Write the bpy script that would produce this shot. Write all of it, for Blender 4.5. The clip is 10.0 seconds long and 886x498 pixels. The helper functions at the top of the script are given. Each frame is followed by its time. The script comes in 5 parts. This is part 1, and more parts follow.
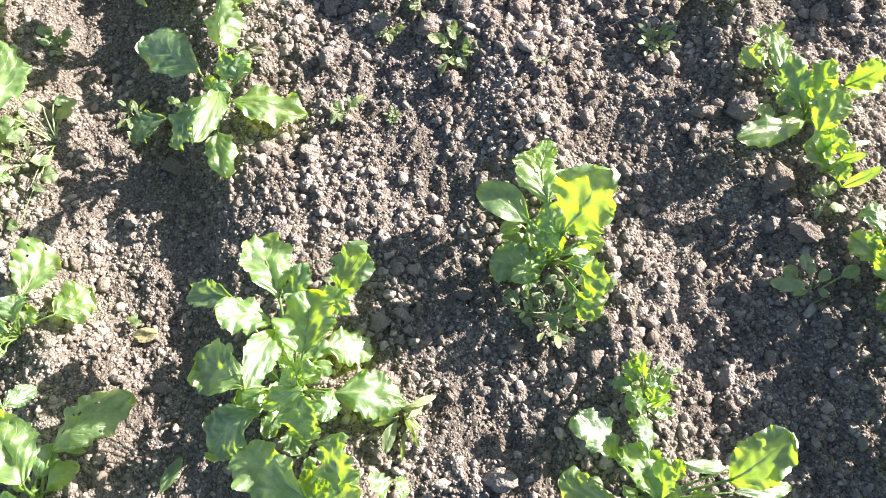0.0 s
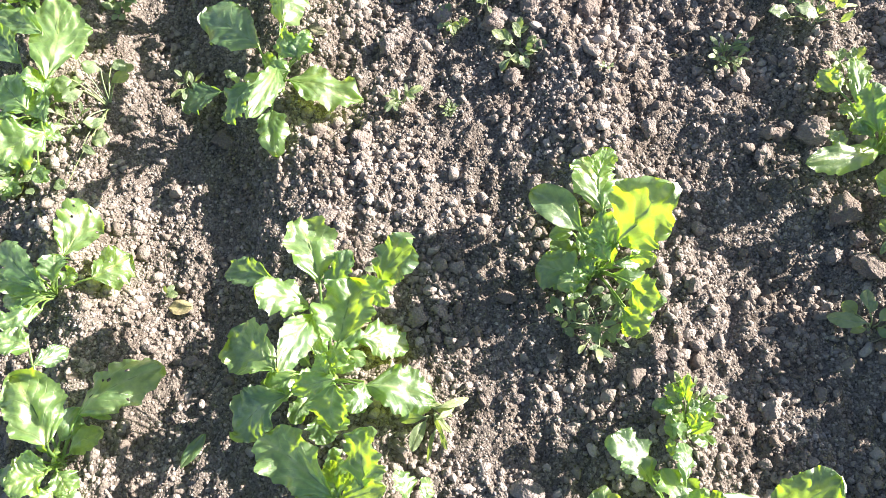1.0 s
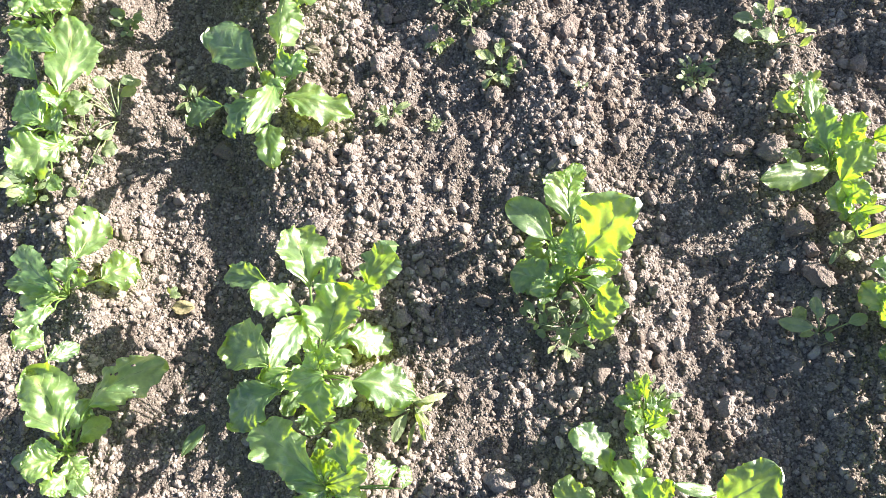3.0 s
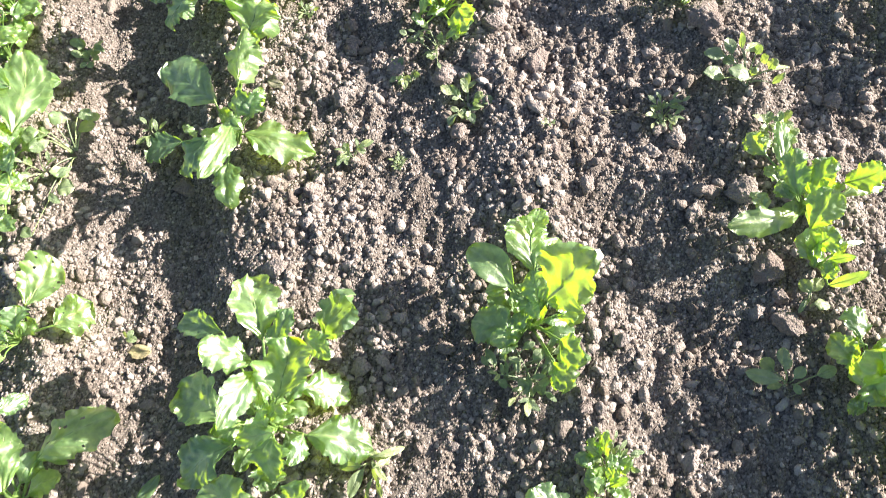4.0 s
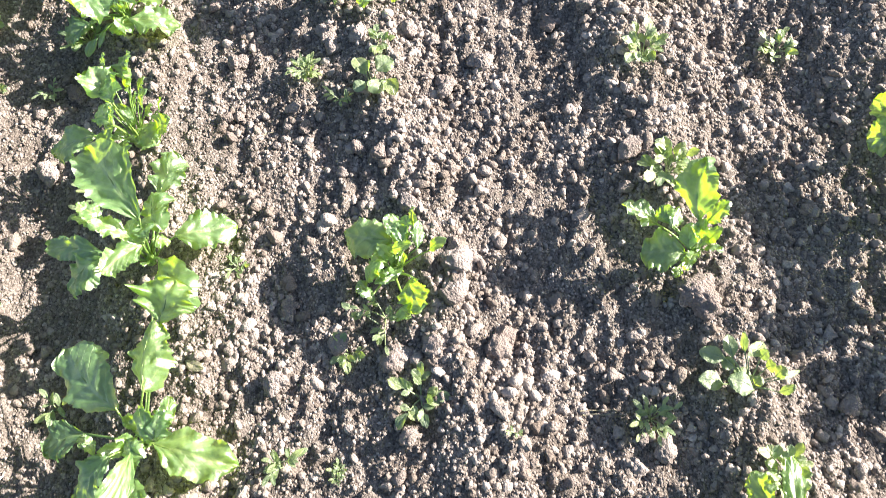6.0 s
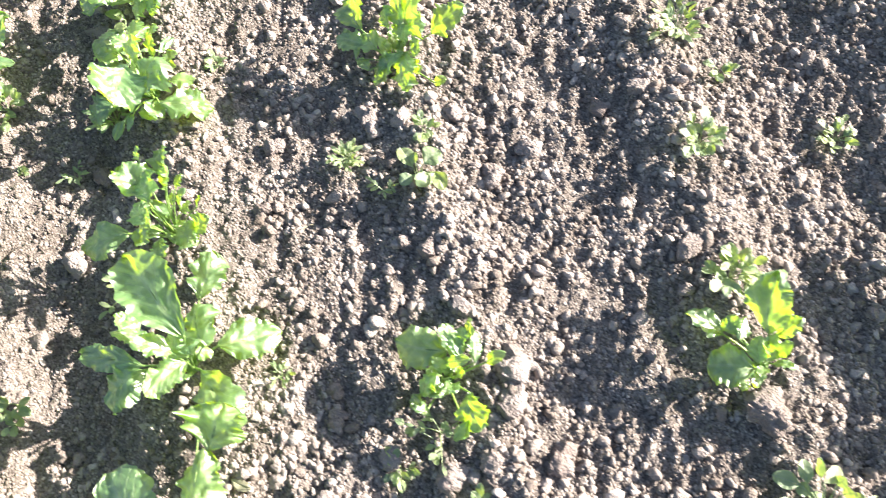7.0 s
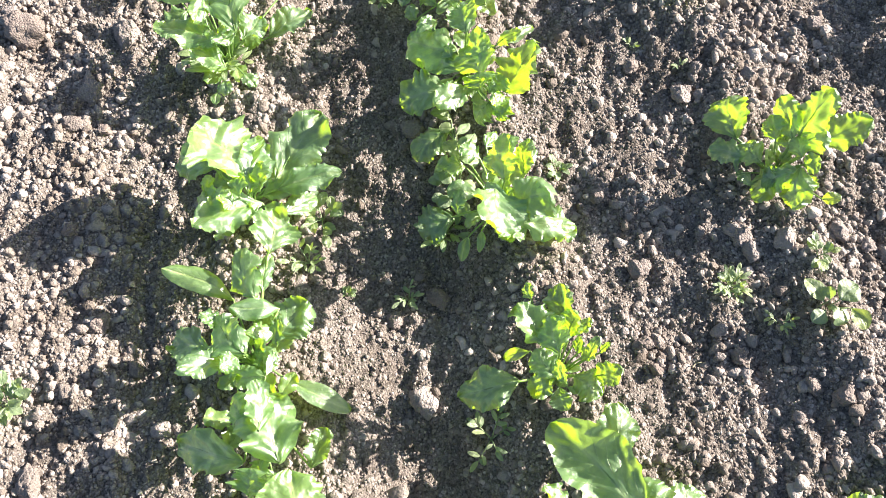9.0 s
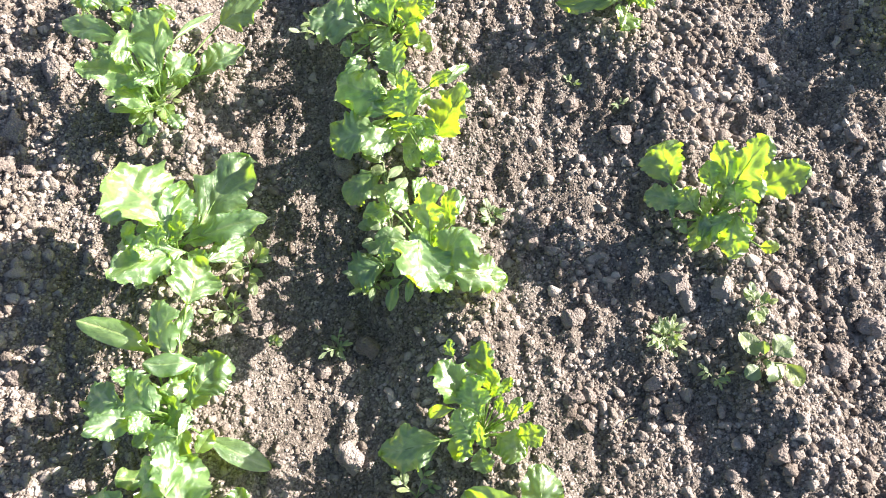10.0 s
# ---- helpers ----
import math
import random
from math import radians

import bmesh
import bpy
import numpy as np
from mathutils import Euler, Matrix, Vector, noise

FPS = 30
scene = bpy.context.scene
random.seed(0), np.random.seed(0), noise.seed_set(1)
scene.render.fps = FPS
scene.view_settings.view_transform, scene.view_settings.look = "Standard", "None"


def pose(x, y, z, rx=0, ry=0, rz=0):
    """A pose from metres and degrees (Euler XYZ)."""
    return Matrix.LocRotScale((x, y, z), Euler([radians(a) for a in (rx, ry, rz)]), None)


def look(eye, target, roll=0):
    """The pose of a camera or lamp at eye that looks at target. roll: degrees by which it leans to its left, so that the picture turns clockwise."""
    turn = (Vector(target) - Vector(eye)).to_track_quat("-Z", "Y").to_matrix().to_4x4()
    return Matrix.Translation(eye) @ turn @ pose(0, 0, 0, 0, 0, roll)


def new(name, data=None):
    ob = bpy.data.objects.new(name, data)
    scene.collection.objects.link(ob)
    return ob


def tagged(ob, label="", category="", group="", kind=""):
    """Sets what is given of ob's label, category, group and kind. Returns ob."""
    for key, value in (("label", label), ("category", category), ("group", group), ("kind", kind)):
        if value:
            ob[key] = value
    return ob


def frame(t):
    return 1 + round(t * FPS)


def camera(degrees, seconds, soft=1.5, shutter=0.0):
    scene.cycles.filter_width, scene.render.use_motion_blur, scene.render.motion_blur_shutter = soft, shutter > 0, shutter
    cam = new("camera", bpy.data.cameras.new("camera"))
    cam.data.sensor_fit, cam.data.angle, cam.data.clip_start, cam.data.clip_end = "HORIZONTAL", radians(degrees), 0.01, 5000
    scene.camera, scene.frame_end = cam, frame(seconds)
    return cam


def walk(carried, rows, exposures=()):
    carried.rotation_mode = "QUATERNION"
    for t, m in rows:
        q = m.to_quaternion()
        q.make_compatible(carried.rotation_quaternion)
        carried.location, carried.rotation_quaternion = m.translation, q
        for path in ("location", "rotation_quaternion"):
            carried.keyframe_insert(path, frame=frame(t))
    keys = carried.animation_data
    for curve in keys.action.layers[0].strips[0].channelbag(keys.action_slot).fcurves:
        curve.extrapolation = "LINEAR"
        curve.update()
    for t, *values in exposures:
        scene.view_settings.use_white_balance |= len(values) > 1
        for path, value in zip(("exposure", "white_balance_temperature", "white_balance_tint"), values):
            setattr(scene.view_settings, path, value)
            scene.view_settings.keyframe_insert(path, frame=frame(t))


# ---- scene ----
# camera and its way over the bed
cam = camera(60.0, 10.0, soft=0.68, shutter=0.26)
PATH = [
    (0, (-0.2288, 0.0653, 1.2936), (-0.1736, 0.6270, -0.0962), -13.58),
    (0.5, (-0.2497, 0.0814, 1.2754), (-0.2254, 0.6529, -0.1113), -13.32),
    (1, (-0.2559, 0.0809, 1.2638), (-0.2556, 0.6591, -0.1203), -13.30),
    (1.5, (-0.2468, 0.0749, 1.2690), (-0.2547, 0.6489, -0.1168), -13.61),
    (2, (-0.2281, 0.0405, 1.3382), (-0.2355, 0.6155, -0.0472), -13.57),
    (3.5, (-0.1872, 0.0603, 1.3649), (-0.1969, 0.6369, -0.0198), -13.76),
    (4, (-0.1230, 0.1320, 1.3580), (-0.1333, 0.6972, -0.0315), -13.88),
    (4.5, (-0.0603, 0.2593, 1.3528), (-0.0729, 0.8257, -0.0361), -14.12),
    (5, (0.0186, 0.3819, 1.3457), (0.0014, 0.9513, -0.0419), -14.51),
    (5.5, (0.0571, 0.5445, 1.3349), (0.0531, 1.1181, -0.0511), -13.23),
    (5.7, (0.0725, 0.6123, 1.3228), (0.0714, 1.1886, -0.0621), -12.92),
    (6.8, (0.0454, 0.8789, 1.3570), (0.0725, 1.4359, -0.0355), -10.38),
    (7, (-0.0011, 0.9343, 1.3595), (0.0275, 1.4846, -0.0356), -10.23),
    (7.5, (-0.2437, 1.1049, 1.3767), (-0.2005, 1.6351, -0.0258), -8.74),
    (8, (-0.5421, 1.2494, 1.3723), (-0.4800, 1.7718, -0.0324), -6.73),
    (8.5, (-0.6615, 1.3194, 1.3646), (-0.6053, 1.8536, -0.0360), -7.36),
    (9, (-0.6495, 1.3872, 1.3463), (-0.6008, 1.9183, -0.0557), -8.08),
    (9.5, (-0.5868, 1.4162, 1.3391), (-0.5383, 1.9473, -0.0629), -8.08),
    (10, (-0.5025, 1.4573, 1.3325), (-0.4540, 1.9840, -0.0711), -8.06),
]
EXPOSURES = [(0.0, 1.83), (5.0, 1.85), (6.8, 2.22), (7.5, 2.33), (8.0, 2.17), (8.5, 1.98), (9.0, 1.88), (10.0, 1.85)]
walk(cam, [(t, look(eye, target, roll)) for t, eye, target, roll in PATH], EXPOSURES)

# ---- light: low clear sun and blue sky ----
SUN_ELEVATION, SUN_AZIMUTH = radians(21.0), radians(84.0)   # azimuth clockwise from +y
world = bpy.data.worlds.new("sky")
scene.world = world
world.use_nodes = True
sky = world.node_tree.nodes.new("ShaderNodeTexSky")
sky.sky_type = "NISHITA"
sky.sun_disc = False
sky.sun_elevation = SUN_ELEVATION
sky.sun_rotation = SUN_AZIMUTH
background = world.node_tree.nodes["Background"]
background.inputs["Strength"].default_value = 0.056
world.node_tree.links.new(sky.outputs["Color"], background.inputs["Color"])
sun_data = bpy.data.lights.new("sun", "SUN")
sun_data.energy, sun_data.angle, sun_data.color = 5.0, radians(0.55), (1.0, 0.905, 0.8)
sun = new("sun", sun_data)
toward_sun = Vector((math.sin(SUN_AZIMUTH) * math.cos(SUN_ELEVATION), math.cos(SUN_AZIMUTH) * math.cos(SUN_ELEVATION), math.sin(SUN_ELEVATION)))
sun.matrix_world = look(toward_sun * 30, (0, 0, 0))


# ---- materials ----
def material(name):
    m = bpy.data.materials.new(name)
    m.use_nodes = True
    return m, m.node_tree.nodes, m.node_tree.links


def add(nodes, kind, **values):
    n = nodes.new(kind)
    for key, value in values.items():
        n.inputs[key].default_value = value
    return n


def ramp(nodes, links, source, stops):
    r = nodes.new("ShaderNodeValToRGB")
    while len(r.color_ramp.elements) < len(stops):
        r.color_ramp.elements.new(0.5)
    for e, (at, colour) in zip(r.color_ramp.elements, stops):
        e.position, e.color = at, (*colour, 1)
    links.new(source, r.inputs["Fac"])
    return r.outputs["Color"]


def mix(nodes, links, a, b, fac, mode="MIX"):
    n = nodes.new("ShaderNodeMix")
    n.data_type, n.blend_type = "RGBA", mode
    for value, socket in ((fac, n.inputs[0]), (a, n.inputs[6]), (b, n.inputs[7])):
        if isinstance(value, (int, float)):
            socket.default_value = value
        elif isinstance(value, tuple):
            socket.default_value = (*value, 1)
        else:
            links.new(value, socket)
    return n.outputs[2]


def soil_material(name, dark, mid, light, island=False):
    """Dry crumbly loam: two scales of noise, paler dry patches and a grainy relief."""
    m, nodes, links = material(name)
    shader = nodes["Principled BSDF"]
    place = nodes.new("ShaderNodeNewGeometry")
    grain = add(nodes, "ShaderNodeTexNoise", Scale=420.0, Detail=5.0, Roughness=0.7)
    patch = add(nodes, "ShaderNodeTexNoise", Scale=9.0, Detail=4.0, Roughness=0.6)
    for n in (grain, patch):
        links.new(place.outputs["Position"], n.inputs["Vector"])
    wide = 0.25 if name == "soil" else 0.34
    colour = ramp(nodes, links, grain.outputs["Fac"], ((0.5 - wide, dark), (0.5, mid), (0.5 + wide, light)))
    if name == "soil":
        # each grain of the fine tilth with its own tone
        grains = add(nodes, "ShaderNodeTexVoronoi", Scale=240.0, Randomness=1.0)
        links.new(place.outputs["Position"], grains.inputs["Vector"])
        tone = ramp(nodes, links, grains.outputs["Color"], ((0.1, (0.5, 0.48, 0.46)), (0.5, (1.0, 1.0, 1.0)), (0.95, (1.45, 1.43, 1.4))))
        colour = mix(nodes, links, colour, tone, 1.0, "MULTIPLY")
    wear = ramp(nodes, links, patch.outputs["Fac"], ((0.3, (0.72, 0.68, 0.64)), (0.7, (1.12, 1.1, 1.08))))
    colour = mix(nodes, links, colour, wear, 1.0, "MULTIPLY")
    if island:
        each = ramp(nodes, links, place.outputs["Random Per Island"], ((0.0, (0.6, 0.57, 0.54)), (0.4, (0.9, 0.88, 0.87)), (0.85, (1.14, 1.14, 1.14)), (1.0, (1.5, 1.5, 1.5))))
        colour = mix(nodes, links, colour, each, 1.0, "MULTIPLY")
    else:
        info = nodes.new("ShaderNodeObjectInfo")
        each = ramp(nodes, links, info.outputs["Random"], ((0.0, (0.92, 0.88, 0.86)), (0.5, (1.06, 1.06, 1.06)), (1.0, (1.25, 1.25, 1.24))))
        if name != "soil":
            colour = mix(nodes, links, colour, each, 1.0, "MULTIPLY")
    links.new(colour, shader.inputs["Base Color"])
    shader.inputs["Roughness"].default_value = 0.95
    shader.inputs["Specular IOR Level"].default_value = 0.05
    coarse = add(nodes, "ShaderNodeTexNoise", Scale=170.0, Detail=7.0, Roughness=0.8)
    crumbs = add(nodes, "ShaderNodeTexVoronoi", Scale=240.0, Randomness=1.0)
    for n in (coarse, crumbs):
        links.new(place.outputs["Position"], n.inputs["Vector"])
    height = nodes.new("ShaderNodeMath")
    height.operation = "SUBTRACT"
    links.new(coarse.outputs["Fac"], height.inputs[0])
    links.new(crumbs.outputs["Distance"], height.inputs[1])
    bump = add(nodes, "ShaderNodeBump", Strength=1.0, Distance={"soil": 0.003, "soil_crumb": 0.002, "soil_clod": 0.0038}[name])
    links.new(height.outputs[0], bump.inputs["Height"])
    links.new(bump.outputs["Normal"], shader.inputs["Normal"])
    return m


# sheet coloured darker than its crumbs, to deepen the shade in their gaps
SOIL = soil_material("soil", (0.059, 0.052, 0.048), (0.223, 0.201, 0.19), (0.37, 0.341, 0.324))
CRUMB = soil_material("soil_crumb", (0.232, 0.209, 0.2), (0.355, 0.323, 0.309), (0.439, 0.404, 0.388), island=True)
CLOD = soil_material("soil_clod", (0.19, 0.167, 0.16), (0.32, 0.286, 0.279), (0.41, 0.371, 0.362))


def leaf_material(name, face, through_colour, vein, gloss=0.42, wax=0.0):
    """Thin living leaf: waxy face, light shining through, pale midrib and side veins laid out by the leaf's own UV."""
    m, nodes, links = material(name)
    shader = nodes["Principled BSDF"]
    out = nodes["Material Output"]
    uv = nodes.new("ShaderNodeUVMap")
    split = nodes.new("ShaderNodeSeparateXYZ")
    links.new(uv.outputs["UV"], split.inputs[0])

    def maths(op, a, b=None, c=None):
        n = nodes.new("ShaderNodeMath")
        n.operation = op
        for value, socket in zip((a, b, c), n.inputs):
            if value is None:
                continue
            if isinstance(value, (int, float)):
                socket.default_value = value
            else:
                links.new(value, socket)
        return n.outputs[0]

    side = maths("ABSOLUTE", maths("SUBTRACT", split.outputs["X"], 0.5))
    along = split.outputs["Y"]
    wander = add(nodes, "ShaderNodeTexNoise", Scale=7.0, Detail=2.0)
    links.new(uv.outputs["UV"], wander.inputs["Vector"])
    rib = maths("SMOOTH_MIN", 1.0, maths("DIVIDE", maths("SUBTRACT", 0.05, side), 0.03), 0.1)
    rib = maths("MAXIMUM", rib, 0.0)
    fan = maths("ADD", maths("SUBTRACT", along, maths("MULTIPLY", side, 0.9)), maths("MULTIPLY", wander.outputs["Fac"], 0.06))
    wave = maths("ABSOLUTE", maths("SUBTRACT", maths("FRACT", maths("MULTIPLY", fan, 6.5)), 0.5))
    veins = maths("MAXIMUM", maths("DIVIDE", maths("SUBTRACT", 0.07, wave), 0.07), 0.0)
    veins = maths("MAXIMUM", maths("MULTIPLY", veins, 0.8), rib)
    place = nodes.new("ShaderNodeNewGeometry")
    blot = add(nodes, "ShaderNodeTexNoise", Scale=45.0, Detail=5.0, Roughness=0.65)
    links.new(place.outputs["Position"], blot.inputs["Vector"])
    info = nodes.new("ShaderNodeObjectInfo")
    tone = ramp(nodes, links, info.outputs["Random"], ((0.0, (0.82, 0.86, 0.9)), (0.5, (1.0, 1.0, 1.0)), (1.0, (1.2, 1.12, 0.9))))
    mottle = ramp(nodes, links, blot.outputs["Fac"], ((0.32, (0.66, 0.74, 0.68)), (0.5, (0.95, 0.97, 0.95)), (0.66, (1.22, 1.15, 1.25))))
    shade = mix(nodes, links, tone, mottle, 1.0, "MULTIPLY")
    top = mix(nodes, links, mix(nodes, links, face, vein, veins), shade, 1.0, "MULTIPLY")
    lit = mix(nodes, links, mix(nodes, links, through_colour, tuple(0.75 * c for c in through_colour), veins), shade, 1.0, "MULTIPLY")
    links.new(top, shader.inputs["Base Color"])
    shader.inputs["Roughness"].default_value = gloss
    shader.inputs["Specular IOR Level"].default_value = 0.8
    shader.inputs["Coat Weight"].default_value = wax
    shader.inputs["Coat IOR"].default_value = 1.8
    shader.inputs["Coat Roughness"].default_value = 0.37
    pucker = add(nodes, "ShaderNodeTexNoise", Scale=90.0, Detail=4.0, Roughness=0.6)
    links.new(place.outputs["Position"], pucker.inputs["Vector"])
    height = maths("SUBTRACT", maths("MULTIPLY", pucker.outputs["Fac"], 0.8), maths("MULTIPLY", veins, 0.2))
    bump = add(nodes, "ShaderNodeBump", Strength=0.75, Distance=0.005)
    links.new(height, bump.inputs["Height"])
    links.new(bump.outputs["Normal"], shader.inputs["Normal"])
    glow = nodes.new("ShaderNodeBsdfTranslucent")
    links.new(lit, glow.inputs["Color"])
    blend = nodes.new("ShaderNodeAddShader")
    links.new(shader.outputs[0], blend.inputs[0])
    links.new(glow.outputs[0], blend.inputs[1])
    links.new(blend.outputs[0], out.inputs["Surface"])
    return m


LEAF = leaf_material("beet_leaf", (0.08, 0.146, 0.053), (0.24, 0.36, 0.013), (0.2, 0.265, 0.11), 0.46, 0.9)
STALK = leaf_material("beet_stalk", (0.17, 0.27, 0.08), (0.12, 0.17, 0.01), (0.2, 0.3, 0.1), 0.4)
WEED = leaf_material("weed_leaf", (0.185, 0.24, 0.13), (0.17, 0.23, 0.03), (0.24, 0.29, 0.18), 0.5)
WEED_STEM = leaf_material("weed_stem", (0.24, 0.3, 0.16), (0.05, 0.07, 0.01), (0.26, 0.3, 0.18), 0.5)
DRY = leaf_material("dry_leaf", (0.3, 0.27, 0.18), (0.1, 0.08, 0.03), (0.4, 0.36, 0.22), 0.7)

# ---- ground: one sheet with low ridges along the rows ----
ROW_AT = (-1.45, -0.95, -0.475, 0.02, 0.515, 1.0)
FURROW = (0.0, 0.006, 0.05, 0.008, 0.007, 0.024)
BANK = (0.27, 0.27, 0.34, 0.27, 0.27, 0.34)


def fields(count, low, high, seed):
    g = np.random.default_rng(seed)
    angle, length = g.uniform(0, 2 * np.pi, count), g.uniform(low, high, count)
    return np.cos(angle) / length * 2 * np.pi, np.sin(angle) / length * 2 * np.pi, g.uniform(0, 2 * np.pi, count)


LUMPS = fields(14, 0.09, 0.3, 3), fields(18, 0.03, 0.07, 4), fields(22, 0.012, 0.026, 5)


def soil_height(x, y):
    """Height of the tilled soil: ridge on each row, a steep bank down to the furrow beside it, then lumps at three scales."""
    x, y = np.asarray(x, float), np.asarray(y, float)
    h = np.zeros_like(x)
    for r, deep, far in zip(ROW_AT, FURROW, BANK):
        d = x - r - 0.012 * np.sin(2.1 * y + 5 * r)
        h += 0.025 * np.exp(-(((d - 0.02) / 0.07) ** 2)) - deep / (1 + np.exp(np.clip((d + 0.115) / 0.022, -50, 50))) / (1 + np.exp(np.clip(-(d + far) / 0.025, -50, 50)))
    h += 0.034 / (1 + np.exp(np.clip((x + 1.2) / 0.035, -50, 50)))
    h -= 0.032 * np.exp(-(((x + 0.725) / 0.09) ** 2) - ((y - 1.3) / 0.22) ** 2)   # a hollow added to the furrow so that it lies in shade
    for (kx, ky, ph), size in zip(LUMPS, (0.0015, 0.0009, 0.0006)):
        h += size * np.sin(np.multiply.outer(x, kx) + np.multiply.outer(y, ky) + ph).sum(-1)
    return h


def mesh_of(name, verts, faces, mat, smooth=True):
    me = bpy.data.meshes.new(name)
    verts, faces = np.asarray(verts, np.float32), np.asarray(faces, np.int32)
    n = faces.shape[1]
    me.vertices.add(len(verts))
    me.vertices.foreach_set("co", verts.ravel())
    me.loops.add(faces.size)
    me.loops.foreach_set("vertex_index", faces.ravel())
    me.polygons.add(len(faces))
    me.polygons.foreach_set("loop_start", np.arange(0, faces.size, n, dtype=np.int32))
    if smooth:
        me.polygons.foreach_set("use_smooth", np.ones(len(faces), bool))
    me.update(calc_edges=True)
    me.materials.append(mat)
    return me


def axis_steps(low, high, step):
    """Fine steps over the bed, then ever wider ones out to the horizon."""
    inner = np.arange(low, high + step / 2, step)
    outer = 0.03 * 1.45 ** np.arange(1, 33)
    return np.concatenate([low - outer[::-1], inner, high + outer])


GROUND_X, GROUND_Y = axis_steps(-1.75, 1.15, 0.006), axis_steps(-0.15, 3.0, 0.006)


def clumped(x, y):
    """How cloddy the tilth is at a place, 0 fine to 1 coarse: coarse on the ridges' sunny side, fine in the furrows, in drifting patches."""
    x, y = np.asarray(x, float), np.asarray(y, float)
    d = x[..., None] - np.array(ROW_AT)
    d = np.take_along_axis(d, np.abs(d).argmin(-1)[..., None], -1)[..., 0]
    ridge = np.exp(-(((d - 0.07) / 0.1) ** 2)) - 0.75 * np.exp(-(((d + 0.17) / 0.09) ** 2))
    drift = np.zeros_like(x)
    for kx, ky, ph in zip(*PATCHES):
        drift += np.sin(kx * x + ky * y + ph)
    ridge = ridge - 0.9 * np.exp(-(((x + 0.71) / 0.12) ** 4))   # the trodden furrow
    for px, py, wide, long, much in FINE:
        ridge = ridge - much * np.exp(-(((x - px) / wide) ** 2) - ((y - py) / long) ** 2)
    return np.clip(0.42 + 0.33 * ridge + 0.115 * drift, 0, 1)


PATCHES = fields(10, 0.12, 0.45, 21)
# sandy fine tilth beside the rows, and a few spots of coarse clods: x, y, half width, half length, how fine
FINE = ((-0.8, 1.72, 0.09, 0.4, 2.2), (-0.35, 1.62, 0.09, 0.22, 1.6), (-0.33, 2.1, 0.08, 0.22, 1.2), (0.24, 1.25, 0.08, 0.2, 0.9), (0.6, 0.95, 0.1, 0.4, 1.0), (0.27, 0.55, 0.07, 0.25, 0.8),
        (-0.36, 0.78, 0.1, 0.16, -1.3), (0.02, 1.02, 0.1, 0.16, -1.2), (0.15, 1.75, 0.12, 0.25, -0.9), (-1.25, 2.2, 0.14, 0.5, -1.0))


def build_ground():
    """The soil as one sheet: ridges and furrows, with half-buried clods pressed into it."""
    gx, gy = np.meshgrid(GROUND_X, GROUND_Y)
    inside = np.clip(1 - np.maximum.reduce([-1.9 - gx, gx - 1.3, -0.3 - gy, gy - 3.2, 0 * gx]) / 1.2, 0, 1)
    gz = soil_height(gx.ravel(), gy.ravel()).reshape(gx.shape) * inside
    g = np.random.default_rng(31)
    px, py = g.uniform(-1.7, 1.1, 16000), g.uniform(-0.1, 2.95, 16000)
    keep = g.uniform(0, 1, 16000) < 0.15 + 0.85 * clumped(px, py)
    swell = np.zeros_like(gz)
    for x, y in zip(px[keep], py[keep]):
        r, tall, turn, thin = 0.009 + 0.014 * g.beta(1.2, 3), g.uniform(0.16, 0.4), g.uniform(0, 3.14), g.uniform(0.6, 1)
        i0, i1 = np.searchsorted(GROUND_X, (x - r, x + r))
        j0, j1 = np.searchsorted(GROUND_Y, (y - r, y + r))
        dx, dy = gx[j0:j1, i0:i1] - x, gy[j0:j1, i0:i1] - y
        a, b = dx * math.cos(turn) + dy * math.sin(turn), (dy * math.cos(turn) - dx * math.sin(turn)) / thin
        cap = tall * np.sqrt(np.maximum(r * r - a * a - b * b, 0))
        swell[j0:j1, i0:i1] = np.maximum(swell[j0:j1, i0:i1], cap)
    gz += swell - 0.003
    nx, ny = len(GROUND_X), len(GROUND_Y)
    i = (np.arange(ny - 1)[:, None] * nx + np.arange(nx - 1)[None, :]).ravel()
    me = mesh_of("ground", np.stack([gx, gy, gz], -1).reshape(-1, 3), np.stack([i, i + 1, i + nx + 1, i + nx], 1), SOIL)
    tagged(new("ground", me), "dry brown tilled field soil with low ridges along the rows", "ground", kind="structure")
    return gz


GROUND_Z = build_ground()


def surface(x, y):
    """Height of the built sheet with its clods."""
    i = np.clip(np.searchsorted(GROUND_X, x) - 1, 0, len(GROUND_X) - 2)
    j = np.clip(np.searchsorted(GROUND_Y, y) - 1, 0, len(GROUND_Y) - 2)
    u, v = (x - GROUND_X[i]) / (GROUND_X[i + 1] - GROUND_X[i]), (y - GROUND_Y[j]) / (GROUND_Y[j + 1] - GROUND_Y[j])
    low = GROUND_Z[j, i] * (1 - u) + GROUND_Z[j, i + 1] * u
    return low * (1 - v) + (GROUND_Z[j + 1, i] * (1 - u) + GROUND_Z[j + 1, i + 1] * u) * v


